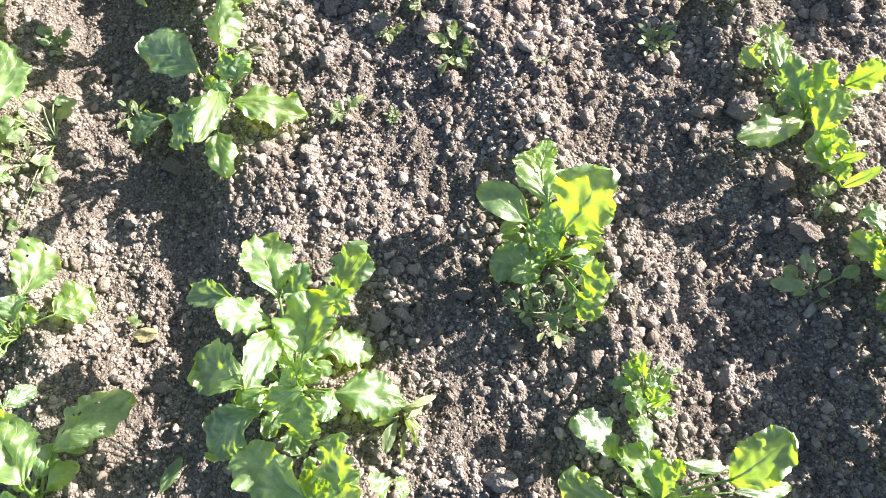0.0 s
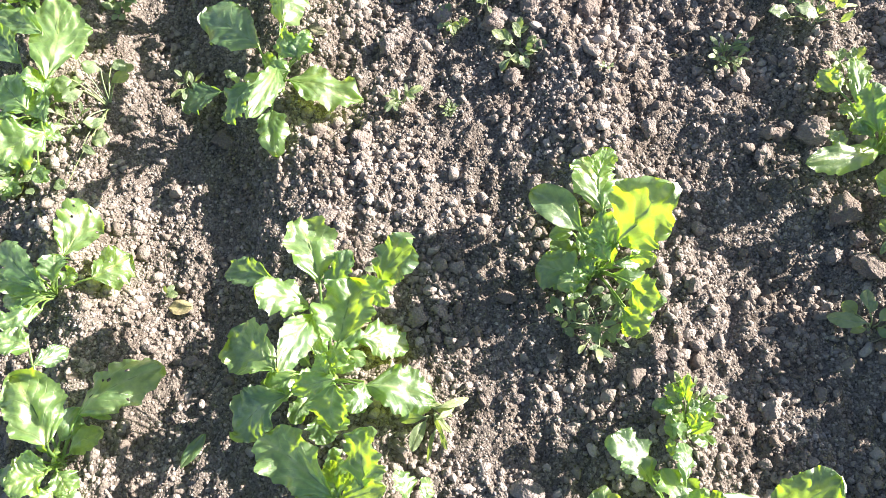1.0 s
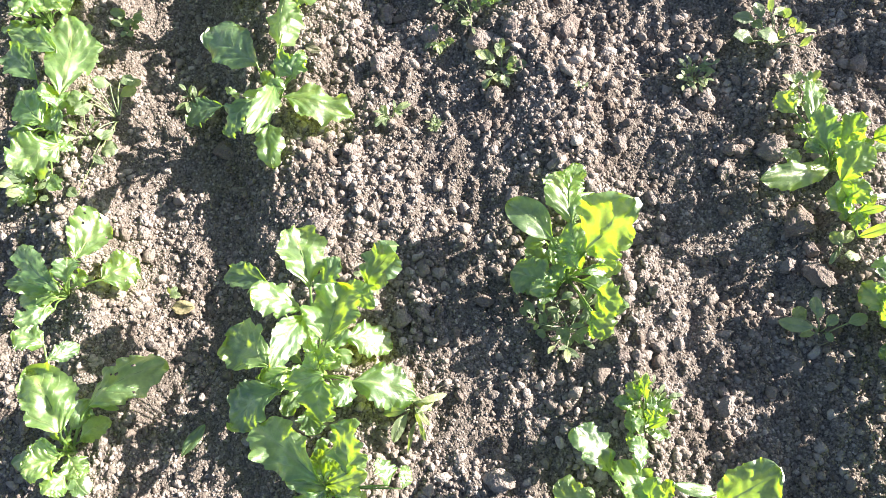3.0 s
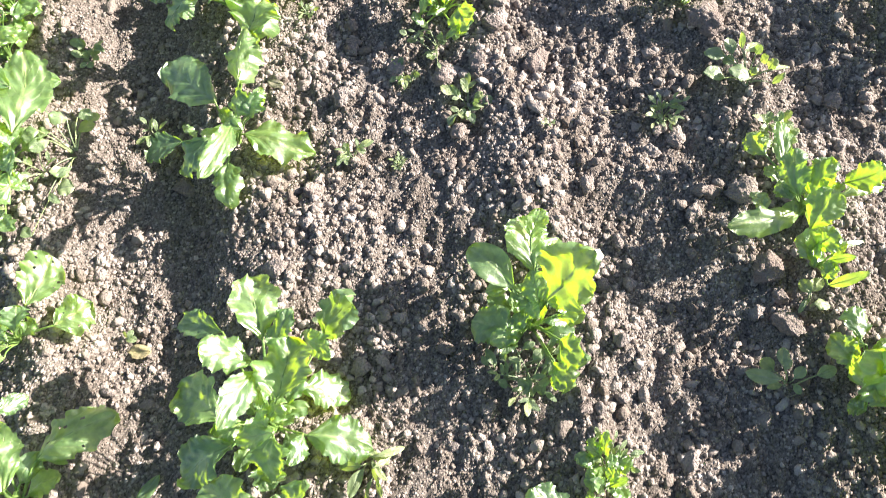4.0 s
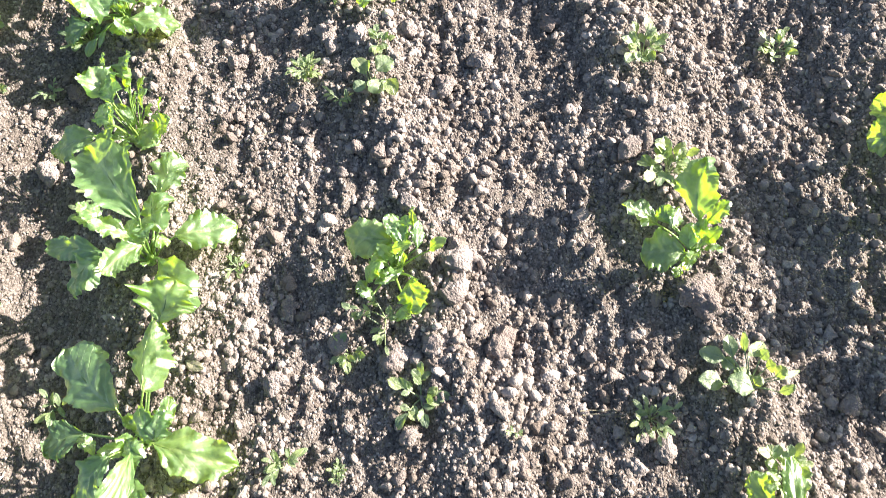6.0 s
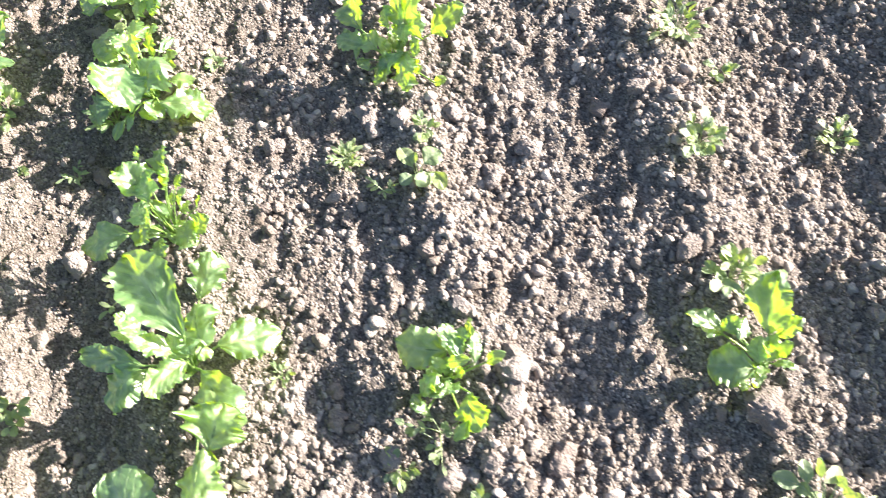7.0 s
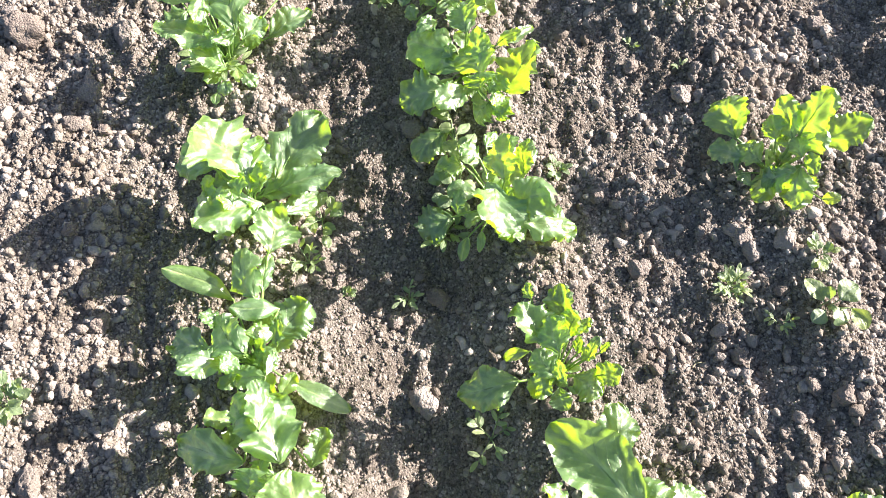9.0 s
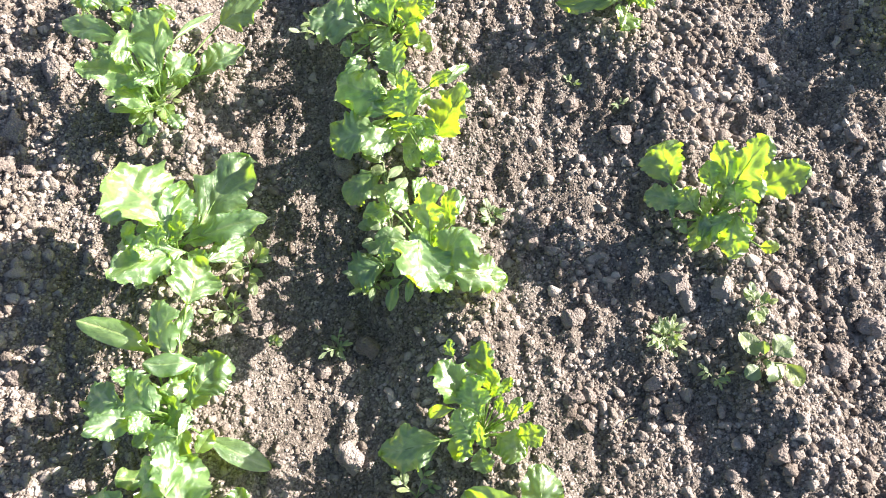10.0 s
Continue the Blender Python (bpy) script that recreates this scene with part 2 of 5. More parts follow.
def ico(level, seed, rough, squash, cuts=0):
    """An irregular clod of about unit radius, broken along a few flat faces."""
    bm = bmesh.new()
    bmesh.ops.create_icosphere(bm, subdivisions=level, radius=1.0)
    off = Vector((seed * 7.3, seed * 3.1, seed * 1.7))
    g = random.Random(seed)
    planes = []
    for _ in range(cuts):
        n = Vector((g.gauss(0, 1), g.gauss(0, 1), g.gauss(0, 1))).normalized()
        planes.append((n, g.uniform(0.58, 0.86)))
    wide = 0.72 + 0.26 * g.random()
    for v in bm.verts:
        p = v.co.copy()
        k = 1 + g.uniform(-0.07, 0.07) * (level < 3) + rough * noise.noise(p * 0.9 + off) + 0.6 * rough * noise.noise(p * 2.3 + off)
        p *= k
        for n, d in planes:
            over = p.dot(n) - d
            if over > 0:
                p -= n * over * 0.92
        p *= 1 + 0.28 * rough * noise.noise(v.co * 5.0 + off) + 0.16 * rough * noise.noise(v.co * 11.0 + off)
        v.co = Vector((p.x, p.y * wide, p.z * squash))
    verts, faces = np.array([v.co[:] for v in bm.verts]), np.array([[v.index for v in f.verts] for f in bm.faces])
    bm.free()
    return verts, faces


def scatter(name, label, shapes, xy, size, sink, mat, seed, smooth=True):
    """Many crumbs joined into one mesh, resting on the soil."""
    g = np.random.default_rng(seed)
    kind = g.integers(0, len(shapes), len(xy))
    verts, faces, base = [], [], 0
    z = surface(xy[:, 0], xy[:, 1]) + size * g.uniform(*sink, len(xy))
    for k, (v, f) in enumerate(shapes):
        pick = np.nonzero(kind == k)[0]
        if not len(pick):
            continue
        turn, tip = g.uniform(0, 2 * np.pi, len(pick)), g.normal(0, 0.35, len(pick))
        c, s, ct, st = np.cos(turn), np.sin(turn), np.cos(tip), np.sin(tip)
        p = v[None] * size[pick, None, None]
        py, pz = p[..., 1] * ct[:, None] - p[..., 2] * st[:, None], p[..., 1] * st[:, None] + p[..., 2] * ct[:, None]
        q = np.stack([p[..., 0] * c[:, None] - py * s[:, None], p[..., 0] * s[:, None] + py * c[:, None], pz], -1)
        q += np.stack([xy[pick, 0], xy[pick, 1], z[pick]], -1)[:, None]
        verts.append(q.reshape(-1, 3))
        faces.append((f[None] + (base + np.arange(len(pick)) * len(v))[:, None, None]).reshape(-1, 3))
        base += len(pick) * len(v)
    me = mesh_of(name, np.concatenate(verts), np.concatenate(faces), mat, smooth)
    return tagged(new(name, me), label, "soil crumbs", kind="stuff")


def spread(count, seed, least):
    """Places on the bed, thinned to the share `least` where the tilth is fine."""
    g = np.random.default_rng(seed)
    xy = np.stack([g.uniform(-1.7, 1.12, count), g.uniform(-0.1, 2.95, count)], 1)
    x, y = xy.T
    share = clumped(x, y)
    x, y = x + g.normal(0, 0.035, count), y + g.normal(0, 0.035, count)
    bed = ~((x < -1.2) & (y < 1.35)) & (x > -1.58) & (y > 1.9 * (x - 0.45) - 0.15) & (y < 2.92 - 0.28 * (x + 1.4)) & (y < 2.42 - 1.1 * (x - 0.58))
    keep = bed & (g.uniform(0, 1, count) < least + (1 - least) * share)
    return xy[keep], g


def crumb(seed):
    """A small angular crumb: a broken block or a broken double pyramid, 8 to 12 faces."""
    g = random.Random(seed)
    if seed % 3:
        verts = [(x, y, z) for x in (-0.66, 0.66) for y in (-0.62, 0.62) for z in (-0.55, 0.55)]
        quads = ((0, 1, 3, 2), (4, 6, 7, 5), (0, 4, 5, 1), (2, 3, 7, 6), (0, 2, 6, 4), (1, 5, 7, 3))
        faces = [t for q in quads for t in ((q[0], q[1], q[2]), (q[0], q[2], q[3]))]
    else:
        verts = [(1, 0, 0), (0, 0.9, 0), (-1, 0, 0), (0, -0.9, 0), (0, 0, 0.85), (0, 0, -0.8)]
        faces = [(k, (k + 1) % 4, 4) for k in range(4)] + [((k + 1) % 4, k, 5) for k in range(4)]
    verts = [[c + g.uniform(-0.33, 0.33) for c in v] for v in verts]
    return np.array(verts), np.array(faces)


SMALL = [crumb(k) for k in range(40)]
MIDDLE = [ico(1, k + 3.5, 0.9, 0.8, 4) for k in range(40)]
LARGE = [ico(2, k + 9.5, 0.9, 0.8, 6) for k in range(40)]
xy, g = spread(250000, 11, 0.75)
scatter("soil_crumbs", "countless small angular dry grey-brown soil crumbs", SMALL, xy, 0.0018 + 0.003 * g.beta(1.2, 2.4, len(xy)), (-0.45, 0.2), CRUMB, 12, False)
xy, g = spread(100000, 17, 0.25)
scatter("soil_lumps", "loose dry soil lumps as big as peas", MIDDLE, xy, 0.0032 + 0.0068 * g.beta(0.8, 2.8, len(xy)), (-0.4, 0.3), CRUMB, 18, False)
xy, g = spread(21000, 13, 0.06)
scatter("small_clods", "loose small rounded soil clods lying on the field", LARGE, xy, 0.0072 + 0.0115 * g.beta(0.8, 3.4, len(xy)), (-0.25, 0.35), CRUMB, 14, False)


# ---- plants ----
def part(name, me, parent, label=""):
    ob = new(name, me)
    ob.parent = parent
    return tagged(ob, label)


def tube(name, points, radii, mat, sides=6):
    """A tapering stalk along points."""
    points = [Vector(p) for p in points]
    verts, faces = [], []
    for i, p in enumerate(points):
        along = (points[min(i + 1, len(points) - 1)] - points[max(i - 1, 0)]).normalized()
        across = along.cross(Vector((0.31, 0.2, 0.93))).normalized()
        other = along.cross(across)
        for k in range(sides):
            a = 2 * math.pi * k / sides
            verts.append(p + radii[i] * (math.cos(a) * across + 0.75 * math.sin(a) * other))
    for i in range(len(points) - 1):
        for k in range(sides):
            faces.append((i * sides + k, i * sides + (k + 1) % sides, (i + 1) * sides + (k + 1) % sides, (i + 1) * sides + k))
    return mesh_of(name, [v[:] for v in verts], faces, mat)


def blade(name, length, width, arch, fold, ruffle, seed, mat, plain=False, curl=0.0, nu=44, nv=18, holes=0, wavy=0.14):
    """A crinkled leaf blade along +x with its face up: ovate outline, lobed wavy margin, folded along the midrib, puffed up between its side veins."""
    g = random.Random(seed)
    ph, twist = g.uniform(0, 6.3), g.uniform(-0.6, 0.6)
    sag, bend = g.uniform(-0.1, 0.55), g.uniform(-0.06, 0.06)
    low, high = (0.62, 0.62) if plain else (g.uniform(0.46, 0.6), g.uniform(0.4, 0.66))
    peak = low / (low + high)
    scale = 1 / (peak ** low * (1 - peak) ** high)
    verts, faces, uvs = [], [], []
    for i in range(nu + 1):
        u = i / nu
        outline = u ** low * (1 - u) ** high * scale
        outline *= 1 - 0.5 * math.exp(-((u / 0.2) ** 2))
        rise = arch * length * (4 * u * (1 - u) + sag * math.sin(7.5 * u) * u)
        for j in range(nv + 1):
            v = 2 * j / nv - 1
            side = 1 if v > 0 else -1
            edge = abs(v)
            lobes = 0.0
            if not plain:
                along = Vector((7 * u, 5 * side, seed * 0.37))
                lobes = 0.2 * noise.noise(along) + 0.12 * noise.noise(along * 2.3) + 0.07 * noise.noise(along * 4.3)
            half = 0.52 * width * outline * (1 + edge ** 2 * lobes)
            tilt = radians(fold) * (1 - 0.35 * u)
            x = u * length + (0 if plain else 0.012 * length * edge * math.sin(9 * u + ph + side))
            y = v * half * math.cos(tilt) + bend * length * 4 * u * (1 - u)
            z = rise + edge * half * math.sin(tilt)
            frill = min(1, 3 * u) * width
            rim = Vector((4.2 * u, 3 * side, seed * 0.61))
            z += ruffle * frill * edge ** 2.2 * (1.5 * noise.noise(rim) + 0.9 * noise.noise(rim * 2.2) * edge + (0 if plain else 0.55 * noise.noise(rim * 4.7) * edge ** 2))
            z += wavy * width * noise.noise(Vector((2.6 * u, 1.7 * v, seed * 0.23))) * min(1, 3 * u)
            if not plain:
                # blisters between the side veins
                z += 0.062 * width * noise.noise(Vector((8 * (u - 0.4 * edge), 3.4 * v, seed * 0.9)))
                z -= 0.01 * width * math.cos(6.2832 * 6.5 * (u - 0.45 * edge * min(outline, 1))) * min(1, 3 * edge) * (1.1 - edge ** 3)
            z -= curl * width * edge ** 2.5 * 0.5
            z += v * half * math.sin(twist * (u - 0.4))
            verts.append((x, y, z))
            uvs.append((0.5 + 0.5 * v * min(outline, 1), u))
    gone = set()
    for _ in range(holes):
        at = (g.randrange(nu // 5, nu - 3), g.choice((g.randrange(2, nv // 2 - 2), g.randrange(nv // 2 + 2, nv - 2))))
        gone.add(at)
        if g.random() < 0.4:
            gone.add((at[0] + 1, at[1]))
    for i in range(nu):
        for j in range(nv):
            if (i, j) not in gone:
                a = i * (nv + 1) + j
                faces.append((a, a + nv + 1, a + nv + 2, a + 1))
    me = mesh_of(name, verts, faces, mat)
    layer = me.uv_layers.new(name="UVMap")
    index = np.array(faces).ravel()
    layer.data.foreach_set("uv", np.array(uvs, np.float32)[index].ravel())
    return me


plant_count = [0]
growing = {}


def beet(x, y, label, fill=0):
    """The crown of a beet plant at x, y with a few young upright leaves in its heart and `fill` half-grown ones below; leaf() adds the grown ones."""
    plant_count[0] += 1
    seed = 100 * plant_count[0]
    root = new("beet_plant")
    root.location = (x, y, float(soil_height(x, y)))
    tagged(root, label, "beet plant", "beet plants in the rows")
    part("crown", blade_crown(seed), root, "pale green leaf crown at the soil")
    growing.update(root=root, seed=seed, count=0, mat=LEAF, stem=STALK)
    g = random.Random(seed + 50)
    for k in range(5):
        way = 72 * k + g.uniform(-20, 20)
        size = g.uniform(0.03, 0.055)
        leaf(way, g.uniform(0.01, 0.02), 0.025 + 0.02 * g.random(), way + g.uniform(-40, 40), size, g.uniform(35, 70), 0.55 * size, 26, g.uniform(-30, 30), fine=False)
    for k in range(fill):
        way = 360 / fill * k + g.uniform(-25, 25)
        size = g.uniform(0.045, 0.065)
        leaf(way, g.uniform(0.025, 0.045), g.uniform(0.018, 0.035), way + g.uniform(-30, 30), size, g.uniform(-5, 30), 0.65 * size, 18, g.uniform(-25, 25), fine=False)
    return root


def sprout(x, y, label):
    """The root of a weed whose leaves leaf() adds one by one."""
    plant_count[0] += 1
    root = new("weed")
    root.location = (x, y, float(soil_height(x, y)))
    tagged(root, label, "weed", "weeds among the beets")
    growing.update(root=root, seed=100 * plant_count[0], count=0, mat=WEED, stem=WEED_STEM)
    return root


def leaf(way, reach, height, turn, length, rise, width, fold, roll, plain=False, holes=0, fine=True, calm=False):
    """One leaf of the plant that beet() began: its stalk leaves the crown towards `way`, and the blade starts at `reach` and `height`,
    points to `turn`, climbs by `rise` and rolls by `roll` about its midrib; all angles in degrees."""
    root, weedy = growing["root"], growing["mat"] is WEED
    plain = plain or weedy
    growing["count"] += 1
    seed = growing["seed"] + growing["count"]
    g = random.Random(seed)
    base = Vector((reach * math.cos(radians(way)), reach * math.sin(radians(way)), height))
    nu, nv = (44, 18) if fine and not weedy else (20, 8)
    me = blade("leaf", length, width, g.uniform(0.04, 0.14), fold + g.uniform(-5, 5), 0.07 if plain else g.uniform(0.17, 0.28), seed, growing["mat"], plain, g.uniform(-0.1, 0.35), nu, nv, holes, 0.07 if calm else 0.11 if plain else 0.15)
    ob = part("leaf", me, root)
    ob.matrix_basis = Matrix.Translation(base) @ pose(0, 0, 0, 0, 0, turn) @ pose(0, 0, 0, 0, -rise, 0) @ pose(0, 0, 0, roll + g.uniform(-7, 7), 0, 0)
    # the stalk, in the leaf's own axes, from the crown up and along under the blade
    back = ob.matrix_basis.inverted()
    start = Vector((0.008 * math.cos(radians(way)), 0.008 * math.sin(radians(way)), 0.004))
    lift = Vector((0.55 * base.x, 0.55 * base.y, 0.6 * base.z + 0.012))
    points = [back @ ((1 - s) ** 2 * start + 2 * s * (1 - s) * lift + s * s * base) for s in (0, 0.25, 0.5, 0.75)]
    thick = 0.0011 + 0.008 * width if weedy else 0.0016 + 0.011 * width
    mid = nv // 2
    ribs = [(me.vertices[round(u * nu) * (nv + 1) + mid].co - Vector((0, 0, 0.6 * thick * (1 - u)))) for u in (0.0, 0.15, 0.35, 0.55, 0.75)]
    radii = [thick * 1.25, thick * 1.1, thick, thick * 0.95, thick * 0.9, thick * 0.75, thick * 0.55, thick * 0.36, thick * 0.15]
    part("stalk", tube("stalk", points + ribs, radii, growing["stem"]), ob, "pale green leaf stalk and midrib")
    return ob


def blade_crown(seed):
    v, f = ico(2, seed * 0.37, 0.3, 0.9)
    return mesh_of("crown", v * np.array([0.013, 0.013, 0.016]) + np.array([0, 0, 0.002]), f, STALK)


WEED_BLADES = {
    "a": [blade("leaf", 1.0, 0.36, 0.08, 18, 0.04, 900 + k, WEED, True, 0.1, 8, 4) for k in range(4)],
    "b": [blade("leaf", 1.0, 0.62, 0.08, 18, 0.06, 950 + k, WEED, k % 2 == 0, 0.1, 8, 6) for k in range(4)],
}
WEED_LABELS = {"a": "low grey-green weed with narrow leaves on thin branching stems", "b": "small grey-green weed with rounded leaves on the soil"}
weed_count = [0]


def weed(x, y, spread_to, height, count, leaf_length, kind):
    """A branching weed: thin stems out of one root, each with a few small leaves."""
    weed_count[0] += 1
    g = random.Random(4000 + weed_count[0])
    root = new("weed")
    root.location = (x, y, float(soil_height(x, y)) + 0.002)
    tagged(root, WEED_LABELS[kind], "weed", "weeds among the beets")
    stems = max(1, round(count / 4.5))
    for s in range(stems):
        way = 2 * math.pi * (s + g.uniform(-0.3, 0.3)) / stems
        reach, top = spread_to * g.uniform(0.35, 0.75), height * g.uniform(0.5, 1.0)
        end = Vector((reach * math.cos(way), reach * math.sin(way), top))
        points = [Vector((0, 0, -0.004)), 0.35 * end + Vector((0, 0, 0.22 * top)), 0.7 * end + Vector((0, 0, 0.16 * top)), end]
        part("stem", tube("stem", points, [0.0015, 0.0013, 0.001, 0.0006], WEED_STEM, 5), root)
        share = count // stems + (1 if s < count % stems else 0)
        for n in range(share):
            f = 1.0 if n == 0 else g.uniform(0.35, 0.95)
            at = points[1].lerp(points[2], min(1, (f - 0.35) / 0.35)) if f < 0.7 else points[2].lerp(points[3], (f - 0.7) / 0.3)
            size = leaf_length * g.uniform(0.65, 1.1) * (1 if n == 0 else 0.85)
            turn = math.degrees(way) + (g.uniform(-15, 15) if n == 0 else g.choice((-1, 1)) * g.uniform(30, 80))
            leaf = part("leaf", g.choice(WEED_BLADES[kind]), root)
            leaf.matrix_basis = Matrix.Translation(at) @ pose(0, 0, 0, 0, 0, turn) @ pose(0, 0, 0, 0, -g.uniform(-5, 40), 0) @ pose(0, 0, 0, g.uniform(-30, 30), 0, 0) @ Matrix.Scale(size, 4)
    return root


# ---- beet plants, row by row, each with its grown leaves ----
beet(-0.488, 0.416, "large bushy beet plant with broad crinkled pale green leaves", fill=6)
leaf(74, 0.125, 0.133, 97, 0.116, 0, 0.086, 28, 20)
leaf(107, 0.175, 0.073, 152, 0.100, -16, 0.048, 12, -11, calm=True)
leaf(81, 0.083, 0.132, 158, 0.094, 39, 0.060, 5, 18, calm=True)
leaf(72, 0.065, 0.148, -120, 0.118, 28, 0.049, 5, -33, calm=True)
leaf(67, 0.057, 0.130, -98, 0.051, 12, 0.032, 5, -40, calm=True)
leaf(11, 0.051, 0.154, 69, 0.100, 1, 0.099, 14, -3)
leaf(62, 0.101, 0.121, 55, 0.083, 23, 0.056, 12, -24)
leaf(49, 0.173, 0.031, 27, 0.110, 36, 0.078, 20, -12)
leaf(61, 0.166, 0.043, -51, 0.093, 21, 0.042, 7, 30)
leaf(35, 0.084, 0.042, -14, 0.092, -40, 0.064, 5, -13, calm=True)
leaf(-28, 0.071, 0.039, -24, 0.116, -17, 0.075, 9, -10)
leaf(167, 0.069, 0.078, 134, 0.107, -12, 0.084, 12, -15, calm=True)
leaf(176, 0.041, 0.071, -166, 0.063, -19, 0.052, 12, 3, calm=True)
leaf(-151, 0.063, 0.080, -163, 0.106, -19, 0.083, 12, 3, calm=True)
leaf(-48, 0.045, 0.123, 171, 0.088, -30, 0.040, 12, -8)
leaf(-56, 0.051, 0.126, -97, 0.068, -8, 0.077, 12, 32)
leaf(-107, 0.057, 0.022, -89, 0.052, -2, 0.042, 12, 19, calm=True)
leaf(-30, 0.080, 0.093, -115, 0.060, 25, 0.031, 5, -35, calm=True)
leaf(-27, 0.030, 0.124, 33, 0.038, 29, 0.043, 7, -14)
leaf(-4, 0.021, 0.078, -15, 0.051, 32, 0.025, 7, 11)
leaf(-49, 0.031, 0.128, 102, 0.038, -3, 0.033, 12, -31)

beet(-0.503, 0.220, "beet plant with long drooping dark green leaves beside a weed", fill=6)
leaf(-6, 0.014, 0.114, 132, 0.155, -11, 0.077, 10, -15, calm=True)
leaf(1, 0.059, 0.130, 71, 0.084, 17, 0.082, 22, -32)
leaf(-6, 0.019, 0.103, 94, 0.054, 1, 0.043, 12, -19, calm=True)
leaf(-15, 0.017, 0.091, -2, 0.096, 36, 0.035, 7, 5)
leaf(-12, 0.116, 0.075, 102, 0.046, 5, 0.041, 5, 42, calm=True)
leaf(-14, 0.139, 0.076, 74, 0.039, -19, 0.024, 5, 38, calm=True)
leaf(-28, 0.019, 0.095, 161, 0.065, 18, 0.031, 9, 8)
leaf(-3, 0.049, 0.108, 110, 0.035, -5, 0.035, 12, -18, calm=True)
leaf(-37, 0.023, 0.109, -130, 0.064, -2, 0.050, 14, 2)
leaf(-33, 0.031, 0.064, -46, 0.071, -13, 0.048, 9, -16)

beet(-0.010, 0.498, "compact beet plant with a glowing yellow-green leaf above grey weeds", fill=6)
leaf(109, 0.051, 0.071, 123, 0.113, -1, 0.061, 14, -3, plain=True)
leaf(71, 0.079, 0.086, 89, 0.100, -3, 0.090, 24, 20)
leaf(76, 0.125, 0.107, 56, 0.058, 2, 0.041, 14, -2)
leaf(68, 0.078, 0.087, 43, 0.078, -16, 0.041, 9, 12)
leaf(15, 0.031, 0.087, 23, 0.138, 51, 0.109, 10, -14)
leaf(-21, 0.065, 0.104, 143, 0.042, 20, 0.027, 5, 18, calm=True)
leaf(8, 0.019, 0.073, 88, 0.072, 3, 0.053, 12, -19, calm=True)
leaf(-8, 0.013, 0.062, 111, 0.067, -5, 0.048, 12, -18, calm=True)
leaf(-130, 0.040, 0.048, 147, 0.090, -2, 0.065, -10, -2)
leaf(-130, 0.032, 0.041, -175, 0.062, 20, 0.036, 9, 0)
leaf(112, 0.066, 0.041, 174, 0.041, -3, 0.030, 14, -1, plain=True)
leaf(-55, 0.066, 0.054, -59, 0.068, 28, 0.060, 7, 46)
leaf(-50, 0.029, 0.078, -8, 0.048, -28, 0.022, 5, -7, calm=True)
leaf(-29, 0.044, 0.084, -31, 0.051, 46, 0.023, 7, 28)
leaf(-79, 0.084, 0.031, -63, 0.062, 17, 0.046, 12, 37)
leaf(-76, 0.096, 0.036, -110, 0.041, -29, 0.025, 7, 45)
leaf(-59, 0.018, 0.084, 104, 0.033, -6, 0.035, 12, -40)
leaf(-132, 0.031, 0.050, 94, 0.034, 1, 0.033, 12, -19, calm=True)

beet(-0.008, 0.071, "beet plant with white-lit leaves and one long-stalked leaf")
leaf(116, 0.077, 0.081, 116, 0.088, 13, 0.057, 5, 33, calm=True)
leaf(112, 0.073, 0.071, 94, 0.024, 2, 0.026, 12, -40)
leaf(-174, 0.005, 0.093, 99, 0.085, 1, 0.061, 22, 20)
leaf(82, 0.062, 0.111, 71, 0.055, -15, 0.038, 5, 29, calm=True)
leaf(-38, 0.005, 0.085, 67, 0.062, 32, 0.042, 7, -43)
leaf(25, 0.032, 0.084, 47, 0.038, 32, 0.024, 12, -25)
leaf(167, 0.057, 0.039, 137, 0.092, -13, 0.062, 12, -14, calm=True)
leaf(-6, 0.113, 0.062, 19, 0.123, 39, 0.071, 14, -9)
leaf(2, 0.125, 0.046, 158, 0.075, 18, 0.021, 9, 9, plain=True)
leaf(-14, 0.123, 0.038, -11, 0.109, -26, 0.028, 5, -8, calm=True)
leaf(-19, 0.089, 0.067, 151, 0.043, -47, 0.022, 7, -27)
leaf(-162, 0.012, 0.069, -151, 0.053, -3, 0.046, 14, 1)

beet(0.048, 0.208, "small beet plant with ragged yellow-green and bleached leaves")
leaf(91, 0.033, 0.058, 71, 0.043, 28, 0.029, 7, -46)
leaf(106, 0.034, 0.055, 100, 0.034, -5, 0.034, 7, -52)
leaf(133, 0.030, 0.046, 134, 0.036, -12, 0.023, 12, -15, calm=True)
leaf(-158, 0.038, 0.043, 78, 0.039, 6, 0.022, 12, -18, calm=True)
leaf(79, 0.020, 0.054, 8, 0.038, -31, 0.026, 5, 1, calm=True)
leaf(142, 0.035, 0.051, 95, 0.024, 0, 0.025, 5, 33, calm=True)
leaf(-144, 0.008, 0.051, 50, 0.028, 42, 0.026, 7, -33)
leaf(-124, 0.014, 0.042, 5, 0.048, 52, 0.013, 7, 1, plain=True)
leaf(-119, 0.020, 0.038, -24, 0.034, -27, 0.020, 5, -15, plain=True)
leaf(-166, 0.033, 0.039, -106, 0.030, -17, 0.019, 12, 37)

